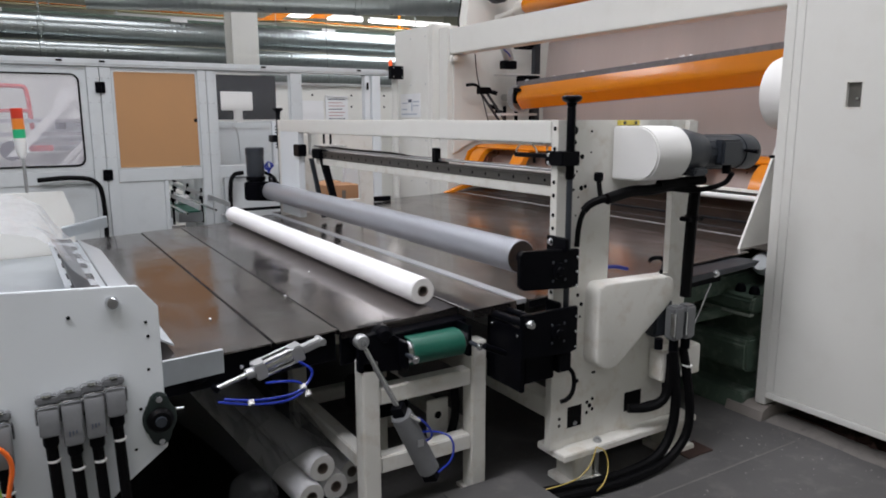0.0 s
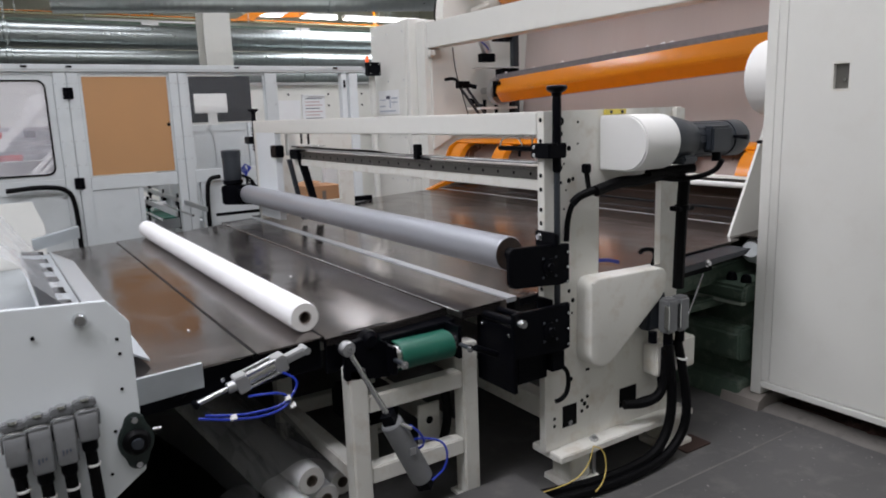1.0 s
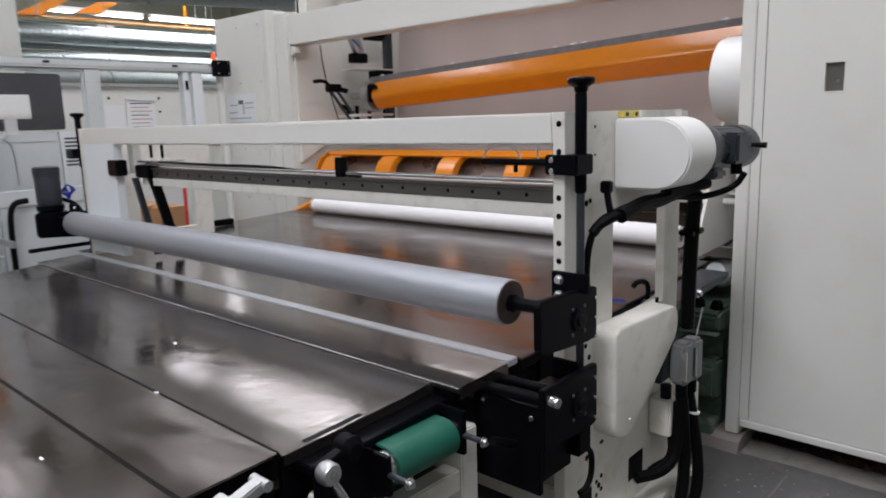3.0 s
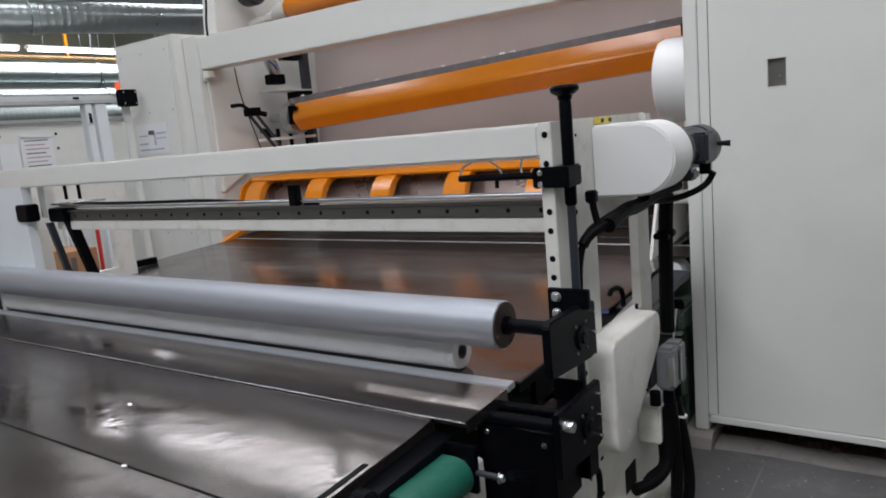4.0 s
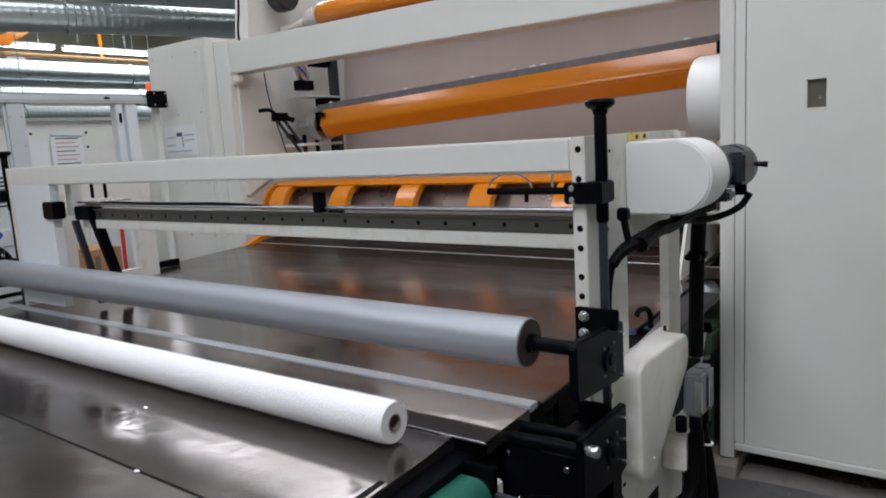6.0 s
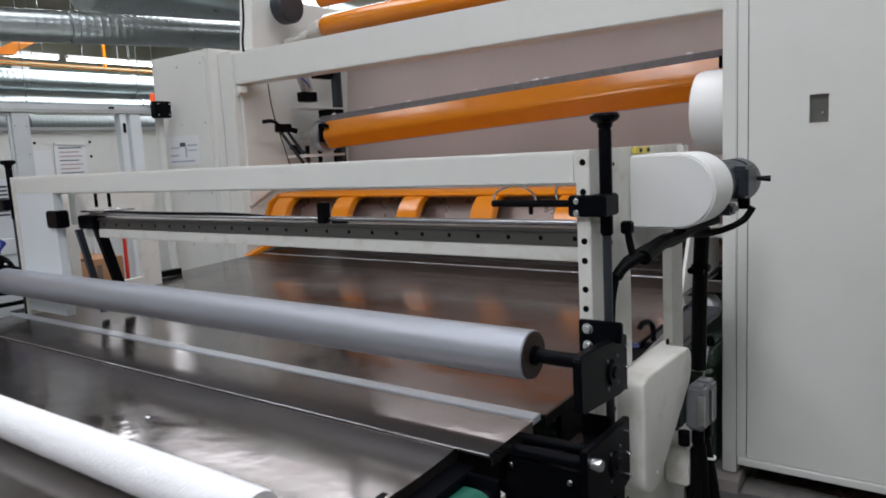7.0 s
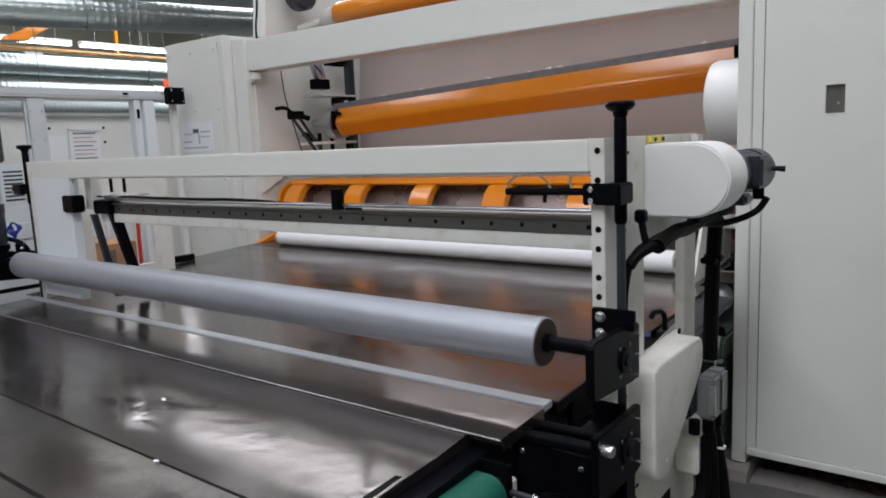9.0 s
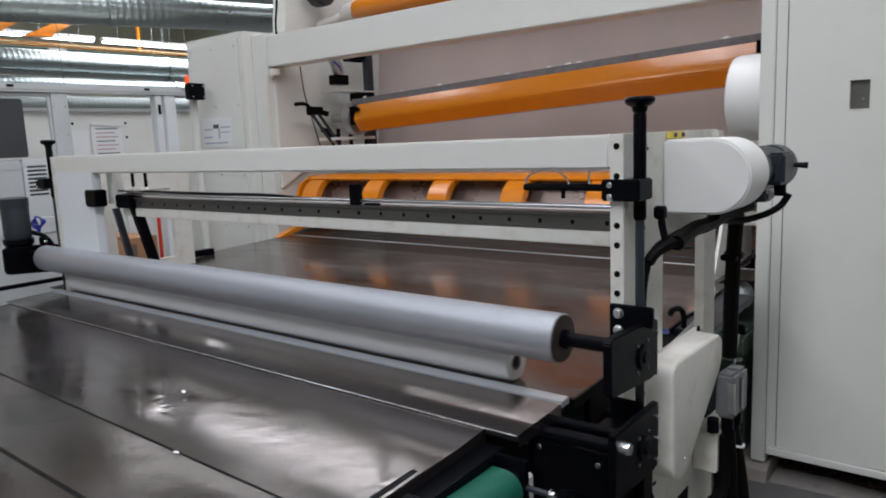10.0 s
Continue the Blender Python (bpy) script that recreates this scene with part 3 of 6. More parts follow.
for x, y in ((1.36, 6.8), (1.30, 7.4)):
    part("white_roll", lathe((x - 0.06, y, 0.76), (x + 0.06, y + 0.03, 0.76), [(0, 0.04), (1, 0.04)]), PAPER, conv, "short white paper roll")
carton = thing("cardboard_box", 2.9, 6.62, 0.55, "brown cardboard box with open flaps", "box")
part("body", box(2.62, 3.0, 6.45, 6.8, 0.552, 0.845), CARDBOARD, carton, bevel=0.003)
part("flap", prism([(2.62, 0.846), (2.79, 0.885), (2.79, 0.889), (2.62, 0.851)], "y", 6.46, 6.79), CARDBOARD, carton)
part("tape", box(2.79, 2.83, 6.4475, 6.4495, 0.60, 0.80), CORE, carton)
stool = thing("steel_trolley", 2.85, 6.6, 0, "dark steel trolley under the cardboard box", "trolley")
part("top", box(2.5, 3.2, 6.4, 6.9, 0.51, 0.55), DARK_GREY, stool)
part("shelf", box(2.5, 3.2, 6.4, 6.9, 0.2, 0.22), DARK_GREY, stool)
for x in (2.53, 3.17):
    for y in (6.43, 6.87):
        part("leg", box(x - 0.02, x + 0.02, y - 0.02, y + 0.02, 0, 0.51), DARK_GREY, stool)
sack = thing("paper_sack", 3.09, 6.85, 0.55, "white paper sack standing behind a cardboard box", "sack")
part("body", prism([(2.99, 0.552), (3.185, 0.552), (3.19, 0.98), (3.17, 1.02), (3.01, 1.03), (2.985, 0.98)], "y", 6.81, 6.89), NOTICE, sack, bevel=0.015)
redbar = thing("red_barrier_post", 2.79, 6.04, 0, "thin red plastic barrier post", "post")
part("post", rod((2.782, 6.04, 0.02), (2.795, 6.04, 1.06), 0.013, seg=10), RED, redbar)
part("foot", lathe((2.782, 6.04, 0), (2.782, 6.04, 0.03), [(0, 0.09), (1, 0.07)]), BLACK, redbar)


# ---- the winder behind the table ----
cab = thing("near_cabinet", 3.135, 1.4, 0, "cream painted steel machine cabinet with a recessed latch", "cabinet")
CX = 3.135
part("body", box(CX + 0.02, 4.7, 0.3, 2.06, 0.10, 3.3), CREAM, cab, bevel=0.003)
part("corner_post", box(CX, CX + 0.10, 2.029, 2.085, 0.070, 3.3), CREAM, cab, bevel=0.004)
door_z0 = 0.15
# door leaf with the latch opening
door = part("door", ring_prism(bm_new(), [(0.32, door_z0), (1.984, door_z0), (1.984, 3.28), (0.32, 3.28)], [(1.70, 1.531), (1.771, 1.531), (1.771, 1.642), (1.70, 1.642)], "x", CX - 0.003, CX + 0.018), CREAM, cab)
part("door_seam", box(CX + 0.004, CX + 0.018, 1.9845, 1.9875, door_z0, 3.28), RUBBER, cab)
part("door_edge", box(CX - 0.001, CX + 0.018, 1.988, 2.0255, door_z0, 3.28), CREAM, cab)
part("door_seam", box(CX + 0.004, CX + 0.018, 2.026, 2.0285, door_z0, 3.28), RUBBER, cab)
part("latch_pocket", ring_prism(bm_new(), [(1.694, 1.525), (1.777, 1.525), (1.777, 1.648), (1.694, 1.648)], [(1.703, 1.534), (1.768, 1.534), (1.768, 1.639), (1.703, 1.639)], "x", CX - 0.0035, CX + 0.017), CREAM_WORN, cab, "steel latch pocket")
part("latch_back", box(CX + 0.0165, CX + 0.0195, 1.70, 1.772, 1.53, 1.643), material("dull_latch_steel", (0.20, 0.195, 0.18), 0.4, metal=0.7, vary=0.35, scale=18, bump=0.1), cab)
part("latch_bolt", lathe((CX + 0.02, 1.725, 1.57), (CX + 0.008, 1.725, 1.57), [(0, 0.006), (1, 0.006)], seg=10), BRIGHT, cab)
part("bottom_ledge", box(CX - 0.012, CX + 0.06, 0.3, 2.02, 0.115, door_z0 - 0.004), CREAM, cab, bevel=0.003)
part("side_lug", box(CX + 0.01, CX + 0.04, 2.085, 2.12, 1.298, 1.312), RUBBER, cab)
plinth = thing("machine_plinth", 3.6, 1.4, 0, "rough concrete plinth under the cabinet", "plinth")
part("slab", prism([(3.085, 0), (3.42, 0), (3.42, 0.066), (3.14, 0.066), (3.10, 0.045)], "y", 2.01, 2.22), PLINTH, plinth)
part("block", box(CX + 0.11, CX + 0.19, 2.03, 2.058, 0.066, 0.099), PLINTH, plinth)
curb = thing("concrete_curb", 3.12, 1.2, 0, "low worn concrete curb along the cabinet's foot", "curb")
bm = bm_new()
cr_ = random.Random(21)
edge = [(0.2 + 0.075 * k, 3.135 + 0.018 * cr_.random(), 0.010 + 0.008 * cr_.random()) for k in range(25)]
rings = [[bm.verts.new(p) for p in ((x - 0.03, y, 0.0), (x, y, h), (3.235, y, h + 0.004), (3.25, y, 0.0))] for y, x, h in edge]
for a, b in zip(rings, rings[1:]):
    for k in range(4):
        bm.faces.new((a[k], a[(k + 1) % 4], b[(k + 1) % 4], b[k]))
bm.faces.new(rings[0]), bm.faces.new(rings[-1][::-1])
part("strip", bm, material("dusty_curb_concrete", (0.17, 0.158, 0.145), 0.85, vary=0.3, scale=8, bump=0.4, dirt=(0.08, 0.075, 0.07), dirt_amount=0.6), curb)
rubble = tagged(new("rubble"), "dark broken mortar and rusty crumbs under the cabinet", "rubble", kind="stuff")
bm = bm_new()
for k in range(130):
    x, y, r = 3.24 + 0.16 * cr_.random(), 0.3 + 1.66 * cr_.random(), 0.008 + 0.024 * cr_.random() ** 2
    base = [bm.verts.new((x + r * (0.6 + 0.7 * cr_.random()) * math.cos(1.0472 * i), y + r * (0.6 + 0.9 * cr_.random()) * math.sin(1.0472 * i), 0.018)) for i in range(6)]
    peak = bm.verts.new((x, y, 0.02 + r * 1.1))
    for i in range(6):
        bm.faces.new((base[i], base[(i + 1) % 6], peak))
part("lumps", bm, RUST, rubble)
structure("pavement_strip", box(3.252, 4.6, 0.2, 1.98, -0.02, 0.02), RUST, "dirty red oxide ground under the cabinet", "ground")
cover = thing("round_cover", 3.36, 2.15, 1.62, "white round bearing cover on the cabinet's side", "cover")
part("drum", lathe((3.375, 2.062, 1.607), (3.375, 2.245, 1.607), [(0, 0.183), (0.85, 0.183), (0.96, 0.176), (1, 0.16)], seg=48), WHITE, cover)
part("lower_cover", prism([(3.46, 1.42), (3.75, 1.42), (3.75, 0.815), (3.175, 0.815), (3.171, 0.828)], "y", 2.262, 2.276), CREAM, cover, "white lower side sheet")

far = thing("far_cabinet", 3.35, 6.0, 0, "cream steel end cabinet with bolted cover sheet", "cabinet")
part("body", box(3.35, 4.4, 5.645, 6.36, 0, 2.315), CREAM, far, bevel=0.006)
part("cover_sheet", box(3.338, 3.349, 5.70, 6.33, 1.35, 2.27), CREAM, far, bevel=0.003)
part("cover_sheet", box(3.338, 3.349, 5.70, 6.33, 0.2, 1.335), CREAM, far, bevel=0.003)
for y in (5.74, 6.02, 6.28):
    for z in (1.39, 2.22, 1.8, 0.9, 1.29):
        part("screw", lathe((3.338, y, z), (3.333, y, z), [(0, 0.008), (1, 0.006)], seg=8), ALU, far)
PALE_INK = material("pale_blue_ink", (0.42, 0.46, 0.54), 0.8, bump=0)
label = thing("printed_label", 3.335, 6.05, 1.62, "white printed machine label with blue-grey marks", "label")
part("sheet", box(3.3345, 3.3375, 5.84, 6.22, 1.50, 1.72), NOTICE, label)
for y0, y1, z0, z1 in [(6.0, 6.07, 1.64, 1.69), (5.99, 6.01, 1.56, 1.69), (5.86, 5.98, 1.64, 1.66), (5.86, 5.98, 1.605, 1.62), (6.09, 6.2, 1.57, 1.59), (6.08, 6.19, 1.63, 1.645), (5.9, 6.2, 1.525, 1.545)]:
    part("print_bar", box(3.3325, 3.334, y0, y1, z0, z0 + (z1 - z0) * 0.6), PRINT if z0 > 1.63 and y0 > 5.98 and y1 < 6.08 else PALE_INK, label)

frame_ = thing("winder_side_frame", 4.2, 5.57, 0, "cream painted steel side frame of the paper winder", "machine frame")
part("side_plate", prism([(3.42, 0.0), (5.0, 0.0), (5.0, 2.70), (3.66, 2.70), (3.62, 2.31), (3.42, 2.28)], "y", 5.50, 5.64), CREAM, frame_, bevel=0.004)
# raised gusset with a sloping edge
part("gusset", prism([(3.47, 2.03), (3.75, 2.03), (4.02, 1.72), (4.02, 1.46), (3.47, 1.18)], "y", 5.47, 5.499), CREAM, frame_, bevel=0.004)
part("near_plate", box(3.6, 5.0, 2.09, 2.2, 0.2, 2.7), CREAM, frame_)
beam = part("cross_beam", box(3.44, 3.58, 2.09, 5.50, 2.05, 2.265), CREAM, frame_, bevel=0.006)
part("beam_foot", box(3.45, 3.55, 5.46, 5.499, 1.97, 2.043), CREAM, beam, bevel=0.004)
part("top_tie", box(4.6, 4.8, 2.2, 5.5, 2.45, 2.65), CREAM, frame_)
part("hanging_cable", tube([(3.56, 5.485, 2.69), (3.555, 5.485, 2.5), (3.525, 5.485, 2.36), (3.53, 5.485, 2.27)], 0.008, seg=8), RUBBER, frame_, "black cable down the side plate")
part("pivot_block", box(3.42, 3.47, 5.40, 5.46, 1.985, 2.03), CREAM_WORN, frame_, bevel=0.004)

# tissue web that comes down behind the rollers
web = thing("paper_web", 4.36, 3.8, 0.9, "wide pinkish-white tissue web hanging taut in shade", "paper")
bm = bm_new()
cols, rowsn = 24, 14
grid = [[bm.verts.new((4.36 + 0.12 * (j / rowsn) ** 2 + 0.006 * math.sin(i * 1.3), 2.25 + 3.08 * i / cols, 0.9 + 1.66 * j / rowsn)) for i in range(cols + 1)] for j in range(rowsn + 1)]
for j in range(rowsn):
    for i in range(cols):
        bm.faces.new((grid[j][i], grid[j][i + 1], grid[j + 1][i + 1], grid[j + 1][i]))
bmesh.ops.solidify(bm, geom=bm.faces[:], thickness=0.002)
part("sheet", bm, WEB, web)

# orange hexagonal guard over the pressing roller, a little askew
A, B = Vector((3.97, 5.13, 1.680)), Vector((3.97, 2.28, 1.814))


def skew_prism(bm, a, b, prof):
    lo = [bm.verts.new((a.x + px, a.y, a.z + pz)) for px, pz in prof]
    hi = [bm.verts.new((b.x + px, b.y, b.z + pz)) for px, pz in prof]
    n = len(prof)
    bm.faces.new(lo), bm.faces.new(hi[::-1])
    for i in range(n):
        bm.faces.new((lo[i], lo[(i + 1) % n], hi[(i + 1) % n], hi[i]))
    return bm


guard = thing("roller_guard", *A, "glossy orange folded sheet guard over a roller", "guard")
part("cover", skew_prism(bm_new(), A, B, [(-0.018, 0.100), (0.05, 0.100), (0.10, 0.05), (0.10, -0.08), (0.06, -0.112), (-0.012, -0.110), (-0.070, -0.030), (-0.066, 0.010)]), ORANGE, guard, bevel=0.006)
part("brush_strip", skew_prism(bm_new(), A + Vector((0.02, 0.06, 0.10)), B + Vector((0.02, -0.1, 0.105)), [(-0.045, -0.02), (0.05, -0.02), (0.05, 0.028), (-0.035, 0.030)]), material("grey_fluff", (0.19, 0.175, 0.185), 0.95, vary=0.5, scale=30, fine=120, bump=0.8), guard, "dusty grey brush strip")
rnd = random.Random(5)
for i in range(9):
    s = rnd.random()
    c = A.lerp(B, s) + Vector((0.0, 0, 0.125))
    part("lint", lathe(c, c + Vector((0.0, 0.03 + 0.02 * rnd.random(), 0.012)), [(0, 0.003), (0.4, 0.011 + 0.006 * rnd.random()), (1, 0.002)], seg=7), PAPER, guard, "scrap of white lint")
part("end_clamp", box(A.x - 0.075, A.x + 0.02, A.y + 0.0, A.y + 0.035, A.z - 0.06, A.z + 0.075), BLACK, guard, bevel=0.004)
part("end_clamp", box(A.x - 0.08, A.x - 0.055, A.y - 0.06, A.y + 0.02, A.z + 0.04, A.z + 0.065), BLACK, guard, bevel=0.003)
part("end_clamp", box(B.x - 0.08, B.x - 0.0, B.y - 0.03, B.y + 0.02, B.z + 0.03, B.z + 0.09), BLACK, guard, bevel=0.003)
part("bearing", lathe(A + Vector((0.03, 0.03, -0.01)), A + Vector((0.03, 0.13, -0.01)), [(0, 0.122), (0.7, 0.122), (0.75, 0.105), (1, 0.10)], seg=36), ALU, guard, "grey bearing housing")
part("roller_shaft", rod(A + Vector((0.03, 0.1, 0)), A + Vector((0.03, 0.32, 0)), 0.03), BRIGHT, guard)

# brackets, cylinder and linkage between the frame and the roller
link = thing("roller_linkage", 4.1, 5.4, 1.9, "dark steel linkage with an air cylinder at the frame", "linkage")
part("upright", box(4.20, 4.26, 5.24, 5.30, 1.42, 2.5), DARK_GREY, link, bevel=0.004)
part("air_cylinder", lathe((3.88, 5.30, 2.16), (3.95, 5.30, 2.00), [(0, 0.04), (0.05, 0.045), (0.95, 0.045), (1, 0.04)]), ALU, link, "grey air cylinder")
part("cylinder_foot", box(3.87, 4.01, 5.26, 5.34, 1.925, 1.998), BLACK, link, bevel=0.006)
part("side_arm", box(4.02, 4.2, 5.29, 5.33, 2.105, 2.135), BLACK, link, bevel=0.004)
part("side_block", box(4.10, 4.2, 5.26, 5.36, 2.12, 2.20), BLACK, link, bevel=0.006)
part("air_tube", tube([(3.85, 5.29, 2.14), (3.82, 5.26, 2.17), (3.83, 5.25, 2.10), (3.92, 5.25, 2.05), (3.94, 5.27, 2.00)], 0.006, seg=6), BLUE_TUBE, link)
part("shelf", box(3.85, 4.24, 5.2, 5.40, 1.872, 1.882), WHITE, link)
part("shelf", box(3.80, 4.2, 5.2, 5.42, 1.515, 1.535), WHITE, link)
part("strut", rod((3.62, 5.28, 1.72), (3.84, 5.28, 1.46), 0.012, seg=10), DARK_GREY, link)
part("strut", rod((3.67, 5.28, 1.74), (3.89, 5.28, 1.48), 0.012, seg=10), DARK_GREY, link)
part("strut_clamp", box(3.60, 3.72, 5.25, 5.31, 1.70, 1.76), BLACK, link, bevel=0.006)
part("dark_case", box(4.0, 4.18, 5.16, 5.26, 1.80, 1.862), BLACK, link, bevel=0.005)
part("strut_lever", tube([(3.48, 5.28, 1.775), (3.57, 5.28, 1.785), (3.62, 5.28, 1.75)], 0.014, seg=8), BLACK, link)
part("wire", tube([(3.62, 5.36, 2.05), (3.64, 5.36, 1.85), (3.72, 5.36, 1.62), (3.78, 5.36, 1.42)], 0.0045, seg=6), BLACK, link)
for x, z in [(3.80, 1.73), (3.80, 1.60), (3.86, 1.56)]:
    part("hose_fitting", rod((x, 5.38, z), (x + 0.05, 5.34, z - 0.02), 0.02, seg=10), BLACK, link)
for x in (3.92, 4.05, 4.22):
    part("pin", rod((x, 5.32, 1.42), (x, 5.32, 1.6), 0.016, seg=10), BLACK, link)

# upper orange roller with its pale end arm
top = thing("upper_roller", 4.0, 5.2, 2.44, "orange guide roller on pale steel arms", "roller")
part("roller", lathe((4.02, 5.14, 2.46), (4.0, 2.22, 2.46), [(0, 0.07), (0.01, 0.085), (0.99, 0.085), (1, 0.07)]), ORANGE, top)
part("hub", lathe((4.02, 5.16, 2.46), (4.02, 5.30, 2.43), [(0, 0.07), (0.7, 0.065), (1, 0.04)]), CREAM_WORN, top)
part("arm", lathe((4.02, 5.30, 2.43), (3.93, 5.48, 2.38), [(0, 0.035), (1, 0.03)]), CREAM_WORN, top)
top2 = thing("feed_roller", 4.3, 5.2, 2.75, "orange feed roller with dark rubber end", "roller")
part("roller", lathe((4.08, 5.22, 2.68), (4.08, 2.22, 2.68), [(0, 0.06), (1, 0.06)]), ORANGE, top2)
part("end_wheel", lathe((3.86, 5.30, 2.62), (3.86, 5.42, 2.62), [(0, 0.11), (0.15, 0.125), (0.85, 0.125), (1, 0.11)]), DARK_GREY, top2, "dark rubber wheel")

# lower orange cradle guard with curved ribs
cr = thing("cradle_guard", 3.7, 3.8, 1.1, "orange cradle guard with curved ribs and clear sheet", "guard")
part("top_plate", prism([(3.66, 1.235), (3.70, 1.262), (3.98, 1.262), (3.98, 1.245), (3.71, 1.245), (3.672, 1.222)], "y", 2.12, 5.40), ORANGE, cr, bevel=0.003)
part("front_lip", prism([(3.545, 1.078), (3.575, 1.078), (3.585, 1.092), (3.55, 1.092)], "y", 2.12, 5.42), CREAM_WORN, cr)
for y in (5.33, 4.72, 4.14, 3.58, 3.03, 2.47):
    arc = [(3.555, 1.09), (3.575, 1.14), (3.605, 1.185), (3.64, 1.215), (3.69, 1.238)]
    inner_arc = [(3.74, 1.215), (3.69, 1.195), (3.655, 1.165), (3.63, 1.125), (3.61, 1.085)]
    part("rib", prism(arc + inner_arc, "y", y - 0.105, y + 0.05), ORANGE, cr, bevel=0.004)
part("back_sheet", prism([(3.70, 1.07), (3.71, 1.07), (3.80, 1.24), (3.79, 1.24)], "y", 2.12, 5.42), material("brown_inner_sheet", (0.30, 0.235, 0.21), 0.28, metal=0.6, vary=0.15, scale=5, bump=0.06), cr, "glossy brown steel inner sheet")
part("end_plate", prism([(3.54, 1.07), (3.60, 1.07), (3.76, 1.22), (3.70, 1.255), (3.60, 1.20)], "y", 5.42, 5.44), ORANGE, cr)
part("wedge", prism([(3.34, 0.835), (3.42, 0.835), (3.98, 0.955), (4.0, 0.90), (4.1, 0.99), (3.75, 0.965)], "y", 5.40, 5.46), ORANGE, cr, "orange side deflector")
part("crossbar", rod((3.50, 2.12, 1.05), (3.50, 5.46, 1.05), 0.016), WHITE, cr)

# dark steel ramp and rollers between cradle and table
ramp = thing("infeed_ramp", 3.9, 3.8, 0.84, "dark brown polished steel ramp behind the table", "ramp")
part("plate", prism([(3.245, table_z(3.245) - 0.008), (3.455, table_z(3.455) - 0.008), (3.455, table_z(3.455) - 0.001), (3.245, table_z(3.245) - 0.001)], "y", 2.10, 5.42), DARK_STEEL, ramp)
part("plate", prism([(3.475, 0.832), (3.80, 0.845), (4.00, 0.925), (4.10, 1.03), (4.08, 1.04), (3.98, 0.94), (3.79, 0.862), (3.475, 0.840)], "y", 2.25, 5.44), DARK_STEEL, ramp)
part("bar", rod((3.465, 2.12, 0.836), (3.465, 5.42, 0.836), 0.006, seg=10), ALU, ramp)
part("bar", rod((3.60, 2.25, 0.846), (3.60, 5.42, 0.846), 0.006, seg=10), DARK_GREY, ramp)
part("bar", rod((3.80, 2.25, 0.866), (3.80, 5.44, 0.866), 0.008), DARK_GREY, ramp)
part("bar", rod((3.92, 2.25, 0.905), (3.92, 5.44, 0.905), 0.010), BRIGHT, ramp)
part("under_panel", box(3.86, 3.88, 2.25, 5.44, 0.05, 0.82), DARK_GREY, ramp)
part("back_panel", box(4.2, 4.22, 2.25, 5.44, 0.05, 1.05), DARK_STEEL, ramp)
# old green machine bed with white roll below the table's end
bed = thing("green_machine_bed", 2.95, 2.5, 0, "old green painted machine bed, chalky and worn", "machine bed")
part("upper_beam", prism([(3.13, 0.515), (3.8, 0.515), (3.8, 0.615), (3.135, 0.615), (3.105, 0.595), (3.10, 0.53)], "y", 2.12, 3.3), GREEN_PAINT, bed, bevel=0.012)
part("pale_lip", prism([(3.092, 0.508), (3.13, 0.508), (3.13, 0.522), (3.098, 0.520)], "y", 2.121, 3.3), material("chalky_green", (0.27, 0.31, 0.26), 0.8, vary=0.3, scale=14, bump=0.4), bed, "chalky worn edge", bevel=0.003)
part("recess", prism([(3.20, 0.0), (3.8, 0.0), (3.8, 0.513), (3.20, 0.513)], "y", 2.13, 3.3), GREEN_PAINT, bed)
part("lower_beam", prism([(3.195, 0.20), (3.10, 0.22), (3.085, 0.25), (3.085, 0.365), (3.11, 0.392), (3.195, 0.392)], "y", 2.122, 3.3), GREEN_PAINT, bed, bevel=0.012)
part("foot_sill", prism([(3.10, 0.0), (3.198, 0.0), (3.198, 0.11), (3.11, 0.10)], "y", 2.13, 3.3), GREEN_PAINT, bed, bevel=0.006)
for y in (2.15, 2.23, 2.33, 2.46, 2.62, 2.80):
    part("clamp_nut", lathe((3.16, y, 0.616), (3.16, y, 0.655), [(0, 0.028), (0.6, 0.026), (1, 0.016)], seg=10), BLACK, bed)
part("lip", box(2.64, 3.8, 2.28, 2.34, 0.47, 0.52), GREEN_PAINT, bed, bevel=0.01)
part("cover", prism([(2.62, 0.56), (3.8, 0.62), (3.8, 0.70), (2.7, 0.66)], "y", 2.30, 3.0), GREEN_PAINT, bed, bevel=0.01)
roll = thing("white_hose_bundle", 3.3, 2.3, 0.7, "pale grey flexible hose stub beside the table", "hose")
part("hose", lathe((3.26, 2.20, 0.76), (3.48, 2.24, 0.71), [(0, 0.04), (0.2, 0.065), (0.4, 0.06), (0.6, 0.07), (1, 0.06)]), COLD_WHITE, roll)


# ---- the log table ----
def slab(bm, x0, x1, y0, y1, th, lift=0.0, far0=0.0, far1=0.0):
    """A plate that follows the table's slope; far0, far1: how far its two long edges run out of true at the far end."""
    v = [[bm.verts.new((x, y, table_z(x) + lift - d)) for x, d in ((a, th), (b, th), (b, 0.0), (a, 0.0))] for y, a, b in ((y0, x0, x1), (y1, x0 + far0, x1 + far1))]
    bm.faces.new(v[0]), bm.faces.new(v[1][::-1])
    for k in range(4):
        bm.faces.new((v[0][k], v[0][(k + 1) % 4], v[1][(k + 1) % 4], v[1][k]))
    return bm


